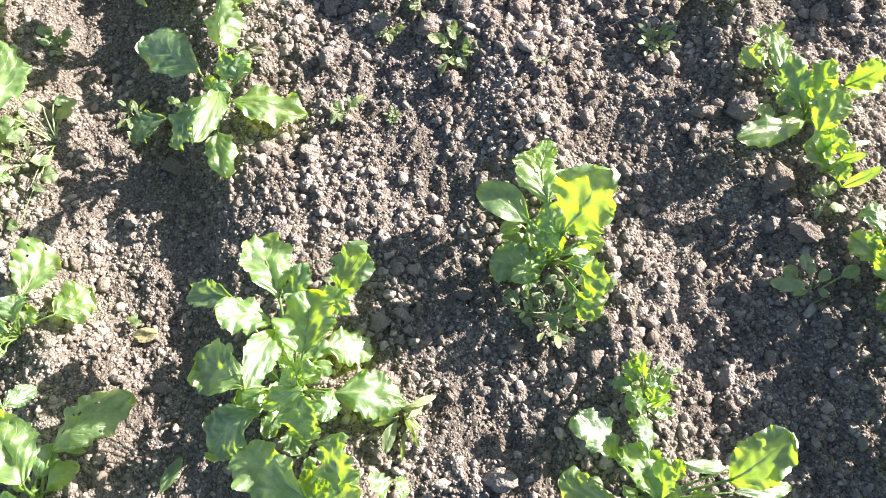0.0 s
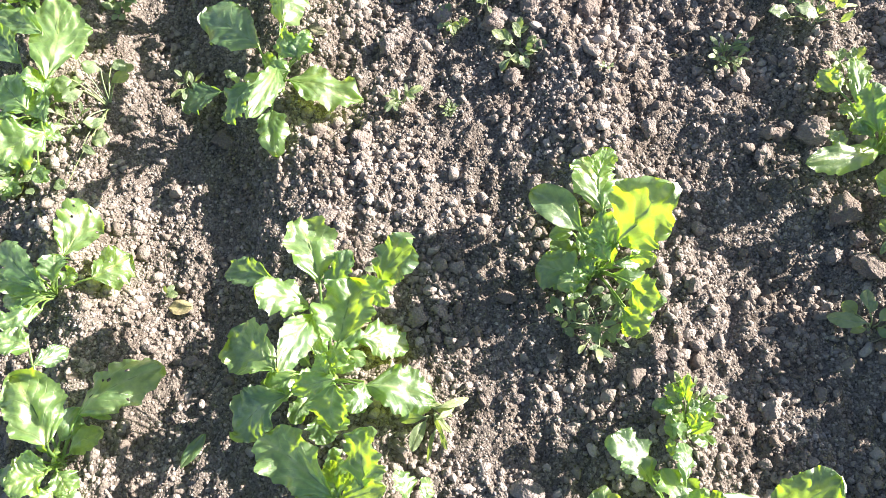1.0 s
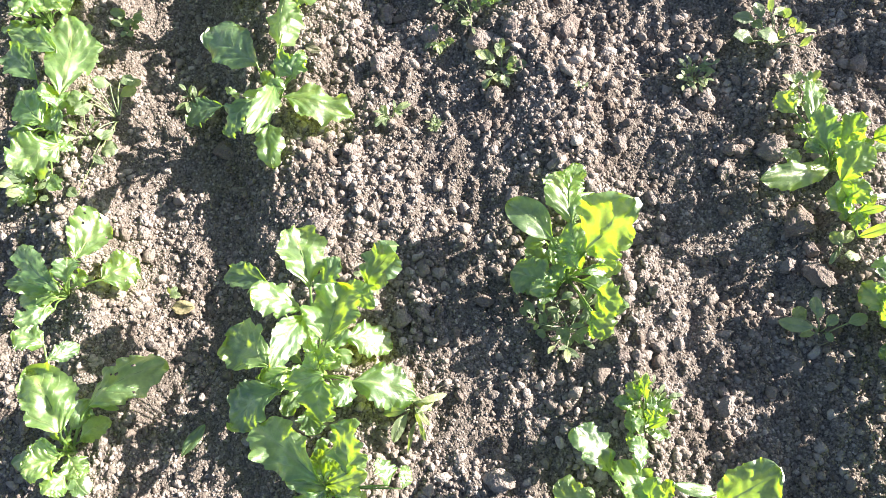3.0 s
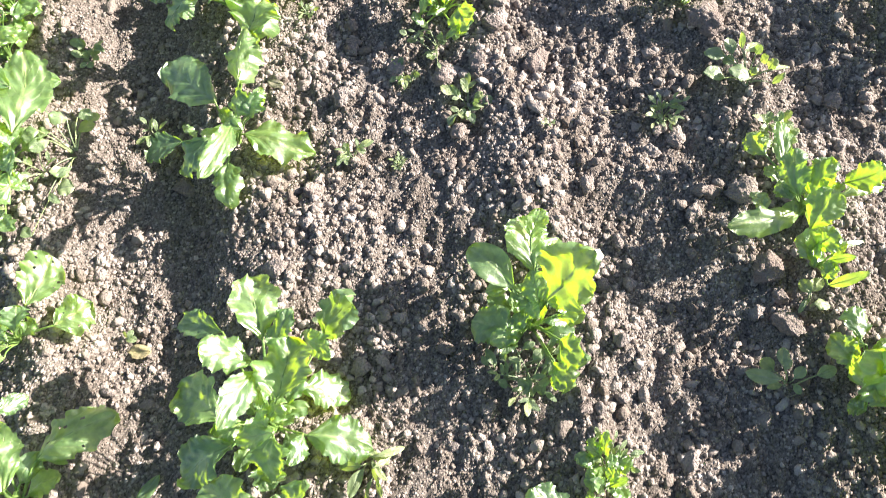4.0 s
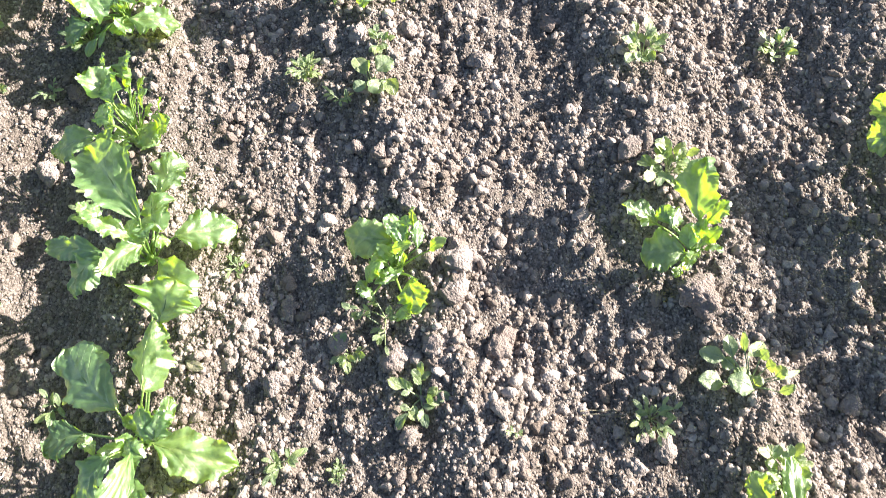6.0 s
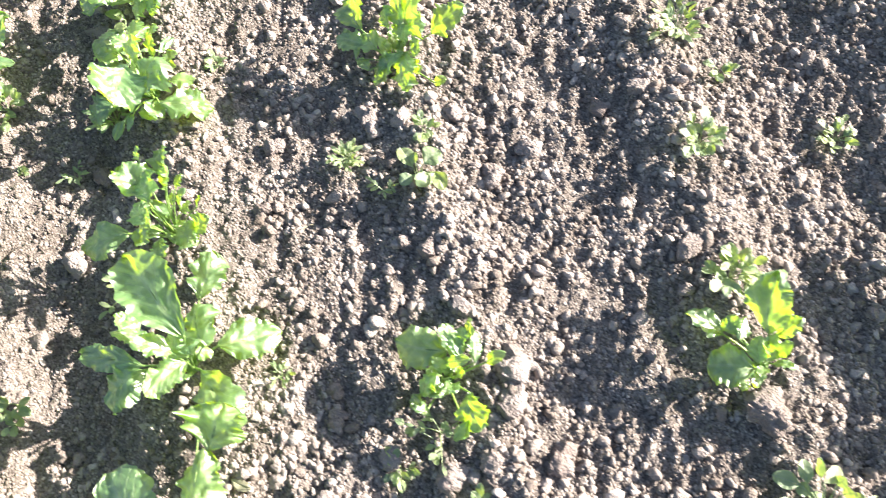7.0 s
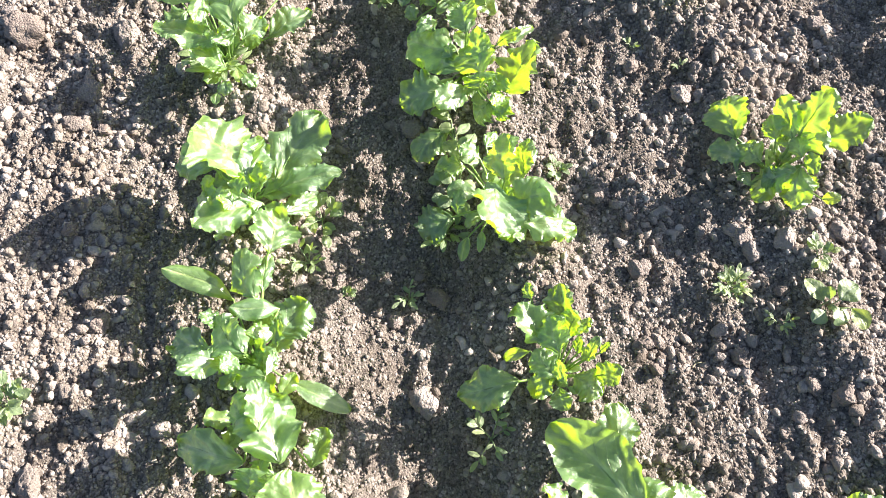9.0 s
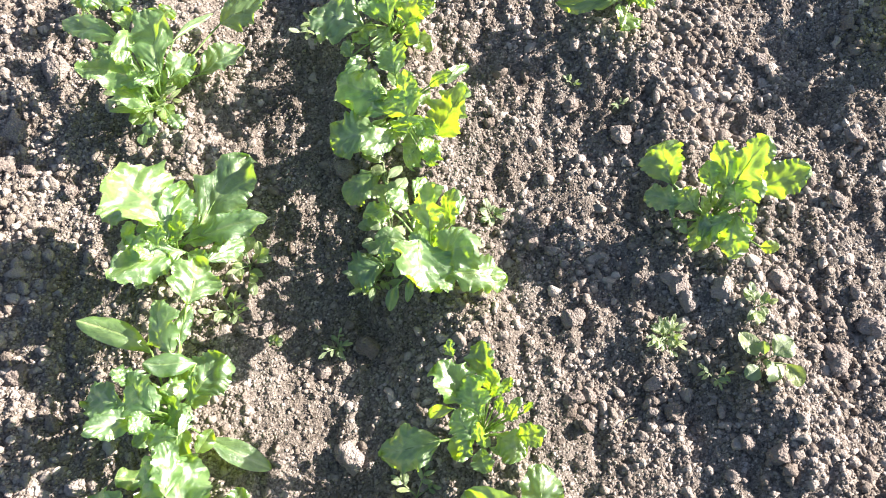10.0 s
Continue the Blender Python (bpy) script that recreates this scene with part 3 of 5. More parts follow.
beet(0.526, 0.594, "beet plant with spreading yellow-green ruffled leaves")
leaf(-141, 0.045, 0.053, -179, 0.142, 12, 0.048, 9, 1)
leaf(-176, 0.086, 0.048, 108, 0.042, 2, 0.041, 5, 11, calm=True)
leaf(120, 0.108, 0.062, 104, 0.056, -7, 0.042, 12, -40)
leaf(119, 0.070, 0.060, 70, 0.102, -3, 0.034, 5, 7, calm=True)
leaf(134, 0.060, 0.047, 114, 0.038, -1, 0.029, 14, -3)
leaf(171, 0.046, 0.065, 108, 0.032, -15, 0.028, 7, -50)
leaf(-178, 0.034, 0.074, 79, 0.085, 14, 0.050, 12, -38)
leaf(-146, 0.016, 0.070, 50, 0.078, 31, 0.057, 12, -27)
leaf(-121, 0.077, 0.077, 43, 0.077, 34, 0.060, 12, -23)
leaf(-72, 0.023, 0.106, 106, 0.031, -12, 0.027, 7, -51)
leaf(9, 0.059, 0.057, -17, 0.076, 50, 0.046, 7, 18)
leaf(-8, 0.052, 0.041, 3, 0.087, -8, 0.029, 9, 0)
leaf(-142, 0.040, 0.042, 125, 0.031, -9, 0.030, 12, -17, calm=True)
leaf(-177, 0.041, 0.062, 87, 0.035, 3, 0.033, 12, -19, calm=True)

beet(0.508, 0.486, "small yellow-green beet plant with thin strap-like side leaves")
leaf(134, 0.020, 0.053, 11, 0.045, 52, 0.048, 7, -4)
leaf(-147, 0.024, 0.052, 96, 0.059, 0, 0.040, 12, -19, calm=True)
leaf(-112, 0.012, 0.043, -24, 0.053, 48, 0.015, 7, 23, plain=True)
leaf(-148, 0.033, 0.046, 76, 0.046, 1, 0.028, 14, -3)
leaf(-116, 0.043, 0.040, 37, 0.036, 48, 0.028, 7, -24)
leaf(-103, 0.051, 0.030, -10, 0.075, 51, 0.019, 7, 13, plain=True)
leaf(116, 0.010, 0.044, 2, 0.085, -10, 0.011, 9, -1, plain=True)

beet(0.517, 0.286, "beet plant with curled green leaves at the end of a row")
leaf(173, 0.034, 0.057, 108, 0.066, -10, 0.046, 22, -39)
leaf(116, 0.050, 0.074, 74, 0.057, -5, 0.042, 5, 11, calm=True)
leaf(120, 0.038, 0.075, 143, 0.041, -43, 0.022, 7, -32)
leaf(-141, 0.052, 0.059, 92, 0.061, 5, 0.035, 7, -52)
leaf(-122, 0.074, 0.025, 134, 0.027, -12, 0.039, 12, -15, calm=True)
leaf(155, 0.021, 0.063, 7, 0.062, 3, 0.053, 14, 0)
leaf(178, 0.022, 0.060, -80, 0.066, -1, 0.071, 9, -14)

beet(-0.958, 0.690, "beet plant with insect holes in a drooping pale leaf")
leaf(25, 0.069, 0.084, 68, 0.105, -10, 0.076, 9, 18, holes=5)
leaf(0, 0.088, 0.034, 32, 0.077, -18, 0.080, -14, 9, holes=5)
leaf(-25, 0.068, 0.112, 85, 0.048, 2, 0.050, 12, -10)
leaf(-25, 0.074, 0.094, 46, 0.034, 9, 0.033, 12, -7)
leaf(-40, 0.043, 0.107, 124, 0.120, -4, 0.049, 12, -7, calm=True)
leaf(-52, 0.037, 0.090, 152, 0.103, -7, 0.043, 12, -5, calm=True)
leaf(-53, 0.051, 0.087, 166, 0.083, -9, 0.043, 12, -3, calm=True)
leaf(-75, 0.058, 0.090, -153, 0.062, 19, 0.042, 9, -7)
leaf(-42, 0.063, 0.111, 124, 0.051, -5, 0.019, 12, -8)
leaf(-72, 0.060, 0.075, 173, 0.048, 20, 0.037, 9, 4)

beet(-0.951, 0.383, "beet plant with one long leaf lying over the furrow", fill=6)
leaf(0, 0.058, 0.140, 112, 0.123, 6, 0.088, 9, 19)
leaf(47, 0.086, 0.051, 16, 0.155, 3, 0.074, -6, -1, holes=5)
leaf(51, 0.099, 0.035, -34, 0.063, 13, 0.016, 12, 11, plain=True)
leaf(53, 0.080, 0.023, -103, 0.049, -5, 0.032, 12, 15, plain=True)
leaf(81, 0.141, 0.112, 37, 0.060, -38, 0.032, 5, 20, calm=True)
leaf(81, 0.132, 0.110, -45, 0.047, 8, 0.022, 12, 10)
leaf(82, 0.165, 0.126, 147, 0.055, 16, 0.053, 9, 13)
leaf(-33, 0.061, 0.102, -66, 0.041, -6, 0.045, 9, -19)
leaf(-42, 0.052, 0.112, -163, 0.057, 20, 0.053, 9, -4)
leaf(-40, 0.030, 0.081, 157, 0.063, -11, 0.035, 12, -6, calm=True)
leaf(-54, 0.074, 0.102, -127, 0.044, 32, 0.042, 5, -29, calm=True)

beet(-0.976, 1.079, "beet plant with tall broad pale leaves over a spread of weeds", fill=6)
leaf(-7, 0.074, 0.116, 86, 0.205, -4, 0.099, 9, 20)
leaf(55, 0.123, 0.120, 144, 0.123, -2, 0.062, 14, -2)
leaf(-25, 0.075, 0.113, 114, 0.059, 15, 0.050, 5, 40, calm=True)
leaf(-60, 0.071, 0.115, 121, 0.103, -3, 0.065, 12, -7, calm=True)
leaf(61, 0.052, 0.114, 128, 0.108, -4, 0.065, 12, -7, calm=True)
leaf(-53, 0.100, 0.104, 110, 0.059, -2, 0.045, 12, -8, calm=True)
leaf(-61, 0.134, 0.107, -150, 0.099, 18, 0.093, 9, -8)
leaf(-56, 0.117, 0.110, 84, 0.056, 2, 0.024, 7, -7)
leaf(-83, 0.050, 0.049, -37, 0.063, -15, 0.044, 9, -14)
leaf(-85, 0.135, 0.038, -67, 0.047, 2, 0.032, 12, 7)
leaf(-110, 0.139, 0.012, -119, 0.043, 12, 0.044, 9, -16)
leaf(69, 0.176, 0.054, -2, 0.067, -20, 0.045, 9, -3, plain=True)

beet(-0.498, 1.006, "beet plant with crinkled leaves and one bright folded leaf")
leaf(99, 0.049, 0.092, 125, 0.156, -7, 0.093, 8, -12, calm=True)
leaf(46, 0.078, 0.125, 74, 0.115, 1, 0.085, -34, -3)
leaf(62, 0.187, 0.124, 61, 0.076, 9, 0.104, 12, -13)
leaf(74, 0.228, 0.077, 0, 0.070, -42, 0.034, 5, -4, calm=True)
leaf(158, 0.127, -0.022, -173, 0.090, -14, 0.068, 12, 0, calm=True)
leaf(-167, 0.062, 0.060, 118, 0.040, 19, 0.027, 5, 38, calm=True)
leaf(-142, 0.038, 0.071, -138, 0.088, -14, 0.065, 12, 10, calm=True)
leaf(-54, 0.046, 0.118, -111, 0.149, 22, 0.046, 22, -37, calm=True)
leaf(-103, 0.057, 0.025, -93, 0.098, 0, 0.059, 14, 3)
leaf(-21, 0.033, 0.044, -26, 0.148, -17, 0.075, 9, -10)
leaf(-20, 0.066, 0.120, 110, 0.060, -5, 0.046, 12, -18)
leaf(-22, 0.070, 0.116, 59, 0.051, 13, 0.054, 12, -16)
leaf(-8, 0.072, 0.110, 72, 0.057, -9, 0.029, 9, 18)
leaf(-46, 0.066, 0.115, 133, 0.046, -12, 0.036, 12, -15)

beet(-0.461, 1.342, "spreading beet plant with a long blistered upright leaf")
leaf(19, 0.042, 0.142, 119, 0.190, -1, 0.095, 14, -3)
leaf(136, 0.080, 0.086, 125, 0.052, 24, 0.048, 5, 36, calm=True)
leaf(-1, 0.064, 0.116, 97, 0.078, -1, 0.078, 12, -24)
leaf(14, 0.066, 0.047, 6, 0.113, -20, 0.076, 9, 0)
leaf(72, 0.117, 0.037, 67, 0.094, 1, 0.067, -16, -3)
leaf(-33, 0.034, 0.043, -71, 0.125, 6, 0.083, 12, 25)
leaf(173, 0.066, 0.058, 154, 0.137, -16, 0.045, 12, -10, calm=True)
leaf(180, 0.068, 0.059, -153, 0.088, -18, 0.085, 12, 7, calm=True)
leaf(133, 0.038, 0.087, 159, 0.080, 39, 0.031, 5, 18, calm=True)
leaf(-5, 0.009, 0.115, 158, 0.071, 39, 0.041, 5, 18, calm=True)
leaf(-31, 0.033, 0.103, -141, 0.086, 17, 0.049, 9, -11)
leaf(9, 0.032, 0.071, 1, 0.033, -42, 0.031, 5, -3, calm=True)
leaf(-17, 0.027, 0.098, 121, 0.058, -8, 0.042, 12, -17, calm=True)
leaf(-16, 0.044, 0.118, 100, 0.029, -2, 0.035, 12, -24)

beet(-0.469, 1.611, "beet plant with one round dark leaf on a long stalk")
leaf(-178, 0.067, 0.059, 178, 0.107, -19, 0.072, 12, -3, calm=True)
leaf(114, 0.042, 0.114, 109, 0.077, 5, 0.069, 25, 19)
leaf(68, 0.072, 0.107, 83, 0.063, 11, 0.051, 20, -39)
leaf(99, 0.115, 0.112, 90, 0.030, 7, 0.024, 7, -52)
leaf(87, 0.014, 0.125, 90, 0.062, 5, 0.056, 12, -40)
leaf(58, 0.049, 0.110, 58, 0.046, 39, 0.044, 7, -38)
leaf(44, 0.061, 0.108, 29, 0.032, 38, 0.018, 12, -14)
leaf(22, 0.035, 0.101, 63, 0.029, 35, 0.024, 7, -41)
leaf(3, 0.048, 0.103, 47, 0.041, 44, 0.019, 7, -31)
leaf(7, 0.072, 0.083, 22, 0.030, 51, 0.012, 7, -13)
leaf(13, 0.040, 0.074, 5, 0.032, 40, 0.025, 12, 1)
leaf(-21, 0.060, 0.061, -7, 0.054, 39, 0.041, 12, 8)
leaf(-31, 0.027, 0.061, -51, 0.055, 2, 0.055, 14, 3)
leaf(128, 0.056, 0.049, 172, 0.056, -39, 0.022, 12, -9, plain=True)
leaf(-122, 0.021, 0.106, 113, 0.057, -6, 0.049, 12, -18, calm=True)
leaf(-95, 0.033, 0.123, 95, 0.038, 1, 0.027, 7, -52)
leaf(-136, 0.018, 0.090, -153, 0.050, -38, 0.042, 12, 13)
leaf(-101, 0.028, 0.063, -90, 0.039, -2, 0.035, 12, 19, calm=True)
leaf(-75, 0.032, 0.065, -32, 0.037, -27, 0.016, 5, -20, calm=True)

beet(-0.484, 1.942, "beet plant with one broad pale leaf beside leafy weeds", fill=6)
leaf(-131, 0.017, 0.125, -102, 0.099, 10, 0.095, 5, -27, calm=True)
leaf(102, 0.080, 0.070, 143, 0.043, 21, 0.045, 5, 18, calm=True)
leaf(91, 0.092, 0.081, 53, 0.043, -17, 0.028, 5, 17, calm=True)
leaf(118, 0.092, 0.043, 180, 0.058, 20, 0.046, 9, 2)
leaf(-93, 0.058, 0.123, 107, 0.067, -4, 0.032, 12, -19, calm=True)
leaf(-66, 0.066, 0.058, -12, 0.105, -19, 0.070, 9, -6)
leaf(-1, 0.007, 0.119, 76, 0.083, 21, 0.078, 7, -45)
leaf(-83, 0.048, 0.098, -7, 0.087, 39, 0.075, 12, 9)
leaf(1, 0.043, 0.122, 69, 0.064, 30, 0.043, 7, -45)
leaf(17, 0.056, 0.110, 59, 0.049, -12, 0.019, 9, 16)
leaf(175, 0.088, -0.005, -179, 0.074, -19, 0.075, 12, -2, calm=True)
leaf(-172, 0.082, 0.046, 69, 0.047, 21, 0.030, 12, -35)
leaf(-149, 0.079, 0.004, -118, 0.050, -2, 0.022, 14, 2, plain=True)
leaf(-137, 0.059, 0.017, -109, 0.043, -1, 0.017, 14, 3, plain=True)
leaf(107, 0.196, 0.007, -161, 0.087, -19, 0.061, 12, 4, calm=True)

beet(-0.478, 2.243, "dense beet plant with many overlapping dark green leaves", fill=6)
leaf(-127, 0.031, 0.117, 138, 0.112, -13, 0.080, 12, -14, calm=True)
leaf(142, 0.062, 0.112, 119, 0.035, 12, 0.049, 5, 25, calm=True)
leaf(38, 0.010, 0.127, 90, 0.061, 2, 0.060, 12, -19, calm=True)
leaf(-126, 0.075, 0.055, 172, 0.105, -19, 0.085, 12, -4, calm=True)
leaf(-107, 0.062, 0.107, 132, 0.104, -23, 0.047, 12, -28)
leaf(-82, 0.082, 0.126, 88, 0.055, 3, 0.082, 12, -19, calm=True)
leaf(-73, 0.071, 0.142, 91, 0.062, 4, 0.056, 7, -38)
leaf(-60, 0.118, 0.068, 39, 0.108, 38, 0.091, 7, -22)
leaf(-82, 0.141, 0.068, 1, 0.046, 43, 0.042, 7, 4)
leaf(-123, 0.110, 0.057, 42, 0.099, -28, 0.039, 5, 19, calm=True)
leaf(0, 0.076, 0.072, 32, 0.092, -18, 0.025, 9, 9)
leaf(-1, 0.065, 0.078, -12, 0.061, 42, 0.026, 7, 12)
leaf(-98, 0.092, 0.097, -152, 0.083, 19, 0.049, 9, -7)
leaf(-87, 0.112, 0.117, 81, 0.031, 12, 0.067, 12, -38)
leaf(-80, 0.123, 0.114, 35, 0.038, 17, 0.049, 12, -9, calm=True)
leaf(-69, 0.129, 0.097, -133, 0.046, 24, 0.030, 5, -20, calm=True)
leaf(-71, 0.143, 0.094, -123, 0.038, -31, 0.051, 7, 32)
leaf(-81, 0.124, 0.083, -151, 0.045, -38, 0.056, 12, 15)
leaf(69, 0.046, 0.123, 97, 0.039, -1, 0.024, 7, -36)
leaf(-132, 0.045, 0.121, 109, 0.026, -9, 0.033, 12, -34)

beet(-0.442, 2.440, "beet plant with one broad grey-green leaf and upright heart leaves", fill=6)
leaf(-148, 0.079, 0.091, 149, 0.107, -2, 0.100, 14, -2)
leaf(-103, 0.074, 0.120, 86, 0.077, 7, 0.064, 12, -33)
leaf(-131, 0.058, 0.102, 87, 0.054, 3, 0.046, 12, -19, calm=True)
leaf(-76, 0.114, 0.096, 99, 0.048, -3, 0.062, 7, -38)
leaf(-77, 0.072, 0.106, 57, 0.059, 25, 0.088, 7, -27)
leaf(-19, 0.048, 0.061, -5, 0.048, 38, 0.035, 7, 7)
leaf(-103, 0.091, 0.091, 124, 0.036, 11, 0.031, 5, 20, calm=True)
leaf(-132, 0.094, 0.073, 124, 0.039, -9, 0.039, 12, -17, calm=True)
leaf(-158, 0.111, 0.005, 103, 0.041, -2, 0.030, 12, -19, calm=True)
leaf(-107, 0.028, 0.110, 120, 0.091, -14, 0.043, 12, -28)

beet(-0.941, 2.397, "beet plant with fanned green leaves and one long-stalked side leaf", fill=6)
leaf(108, 0.089, 0.101, 144, 0.145, -6, 0.049, 12, -5)
leaf(-27, 0.051, 0.120, 94, 0.144, 0, 0.086, 18, -10)
leaf(94, 0.087, 0.119, -103, 0.092, 15, 0.036, 5, -37, calm=True)
leaf(120, 0.111, 0.068, -162, 0.052, -8, 0.052, 12, 2, calm=True)
leaf(118, 0.020, 0.100, 149, 0.041, -8, 0.046, 12, -6)
leaf(-131, 0.012, 0.093, 164, 0.110, 19, 0.060, -12, 7)
leaf(94, 0.091, 0.118, 94, 0.047, 0, 0.045, 12, -8)
leaf(-56, 0.048, 0.107, 119, 0.033, 8, 0.052, 9, 18)
leaf(-84, 0.065, 0.078, 140, 0.082, 14, 0.047, 9, 14)
leaf(-92, 0.031, 0.104, 122, 0.043, -5, 0.038, 12, -10)
leaf(-5, 0.046, 0.068, 55, 0.072, -13, 0.056, 9, 15)
leaf(45, 0.205, 0.013, 3, 0.112, 17, 0.076, 12, 1, calm=True)
leaf(53, 0.106, 0.069, 50, 0.122, -25, 0.016, 5, 22, plain=True)
leaf(23, 0.098, 0.008, 19, 0.104, 3, 0.073, 14, -1)
leaf(-92, 0.083, 0.060, -86, 0.034, -1, 0.031, 12, 16)
leaf(-112, 0.083, 0.017, -100, 0.027, -1, 0.021, 14, 3, plain=True)
leaf(-65, 0.087, 0.064, -61, 0.038, -8, 0.030, 9, -18)
leaf(-66, 0.049, 0.040, -177, 0.099, 20, 0.018, 9, 1, plain=True)
leaf(65, 0.127, 0.100, 40, 0.029, 7, 0.051, 12, -5)
leaf(117, 0.235, 0.068, 63, 0.043, -11, 0.045, 9, 17)
leaf(103, 0.161, 0.100, 64, 0.043, 2, 0.053, 14, -3)

beet(-0.939, 2.062, "bushy beet plant with broad pale blistered leaves", fill=6)
leaf(7, 0.013, 0.099, 118, 0.129, 19, 0.149, 8, 38, calm=True)
leaf(126, 0.084, 0.058, 141, 0.085, -15, 0.071, 12, -14)
leaf(19, 0.063, 0.037, 47, 0.161, 2, 0.113, 14, -2)
leaf(1, 0.059, 0.038, 1, 0.126, 3, 0.057, 14, 0)
leaf(-44, 0.051, 0.066, -162, 0.133, 20, 0.069, -10, -4)
leaf(-48, 0.027, 0.097, 79, 0.129, -14, 0.064, 5, 37, calm=True)
leaf(-27, 0.045, 0.098, 84, 0.049, 6, 0.052, 7, -26)
leaf(-85, 0.031, 0.102, 80, 0.046, 7, 0.034, 7, -24)
leaf(-103, 0.044, 0.089, 143, 0.038, 33, 0.039, 5, 27, calm=True)
leaf(178, 0.065, 0.072, 78, 0.051, -15, 0.023, 5, 40, calm=True)
leaf(-126, 0.044, 0.055, 152, 0.062, -16, 0.035, 12, -10, calm=True)
leaf(-38, 0.078, 0.032, 38, 0.097, -35, 0.041, 5, 20, calm=True)
leaf(-88, 0.034, 0.080, 151, 0.103, -16, 0.046, 12, -11, calm=True)
leaf(-155, 0.030, 0.077, -175, 0.033, -3, 0.036, 14, 0)
leaf(-68, 0.064, 0.078, 141, 0.053, -20, 0.031, 12, -19)

beet(-0.968, 1.757, "sprawling beet plant with pale leaves flat on the soil", fill=6)
leaf(70, 0.180, 0.064, 76, 0.087, -7, 0.083, 9, 19)
leaf(74, 0.095, 0.068, 98, 0.099, -1, 0.069, 12, -28)
leaf(68, 0.109, 0.060, 73, 0.075, -8, 0.030, 9, 18)
leaf(100, 0.116, 0.023, 147, 0.135, 16, 0.045, 9, 13, plain=True)
leaf(46, 0.093, 0.057, 173, 0.084, 20, 0.041, 9, 4, plain=True)
leaf(21, 0.053, 0.042, 39, 0.083, 3, 0.078, 14, -2)
leaf(-2, 0.054, 0.072, 71, 0.051, 15, 0.027, 7, -28)
leaf(80, 0.032, 0.075, 2, 0.056, -42, 0.035, 5, -2, calm=True)
leaf(-67, 0.009, 0.099, 117, 0.087, -7, 0.072, 12, -18, calm=True)
leaf(128, 0.060, 0.084, 126, 0.039, 24, 0.037, 5, 36, calm=True)
leaf(159, 0.068, 0.049, 158, 0.084, -17, 0.062, 12, -9, calm=True)
leaf(-162, 0.033, 0.065, -171, 0.092, 42, 0.045, 5, -2, calm=True)
leaf(176, 0.036, 0.060, 163, 0.070, -26, 0.040, 12, -11)
leaf(-133, 0.014, 0.089, -136, 0.040, 35, 0.038, 5, -24, calm=True)
leaf(-64, 0.033, 0.059, 34, 0.041, 17, 0.052, 12, -9, calm=True)
leaf(-43, 0.072, 0.007, -38, 0.119, -15, 0.040, 9, -14, plain=True)
leaf(-58, 0.061, 0.085, 73, 0.057, -20, 0.016, 5, 38, calm=True)

beet(-0.970, 1.673, "pale-leaved beet plant crowded between its neighbours in the row", fill=6)
leaf(-71, 0.116, 0.100, 94, 0.112, -1, 0.099, 9, 20)
leaf(-71, 0.063, 0.130, 88, 0.084, -7, 0.046, 5, 41, calm=True)
leaf(-94, 0.039, 0.101, 113, 0.054, -9, 0.042, 12, -28)
leaf(45, 0.046, 0.090, 163, 0.074, -27, 0.040, 12, -11)
leaf(-105, 0.095, 0.076, 151, 0.130, -16, 0.073, 12, -11, calm=True)
leaf(-60, 0.136, 0.010, 59, 0.070, 2, 0.042, 14, -2)
leaf(-82, 0.124, 0.072, 145, 0.046, -25, 0.038, 7, -20)

beet(-0.960, 1.476, "tall beet plant with one very broad pale blistered leaf", fill=6)
leaf(-44, 0.050, 0.129, 86, 0.109, -4, 0.097, 9, 20)
leaf(137, 0.053, 0.105, -170, 0.125, 20, 0.052, 9, -1)
leaf(122, 0.060, 0.090, 68, 0.043, 15, 0.061, 12, -26)
leaf(151, 0.016, 0.085, -174, 0.078, -19, 0.054, 12, 0, calm=True)
leaf(-103, 0.022, 0.100, -126, 0.064, 31, 0.053, 5, -30, calm=True)
leaf(-37, 0.050, 0.063, -54, 0.064, 1, 0.060, 14, 3)

beet(-0.985, 1.365, "beet plant with broad overlapping pale leaves in a dense row", fill=6)
leaf(17, 0.061, 0.109, 150, 0.112, -14, 0.040, 12, -10, calm=True)
leaf(-17, 0.046, 0.116, 150, 0.064, 36, 0.051, 5, 23, calm=True)
leaf(-6, 0.049, 0.075, -39, 0.045, -15, 0.042, 9, -14)
leaf(-26, 0.057, 0.118, -82, 0.056, 0, 0.071, 14, 3)
leaf(-37, 0.054, 0.120, -136, 0.065, 16, 0.071, 9, -12)

beet(-0.021, 1.220, "small stunted beet plant crowded by a grey-green weed")
leaf(76, 0.039, 0.061, 150, 0.100, -16, 0.076, 12, -11, calm=True)
leaf(50, 0.029, 0.075, 91, 0.062, -4, 0.039, 5, 42, calm=True)
leaf(29, 0.037, 0.077, 96, 0.046, 0, 0.031, 9, 20)
leaf(37, 0.069, 0.084, 79, 0.038, 17, 0.019, 7, -43)
leaf(4, 0.054, 0.077, 77, 0.055, -7, 0.026, 9, 19)
leaf(41, 0.055, 0.080, 80, 0.032, 16, 0.022, 7, -44)
leaf(97, 0.022, 0.055, -15, 0.066, 38, 0.019, 12, 13)
leaf(130, 0.022, 0.043, 1, 0.044, -20, 0.026, 9, -2)
leaf(4, 0.073, 0.051, 4, 0.046, 40, 0.023, 12, 1, plain=True)
leaf(-142, 0.044, 0.038, 19, 0.050, -20, 0.029, 9, 4)
leaf(-154, 0.054, 0.039, 31, 0.049, 37, 0.035, 12, -16)
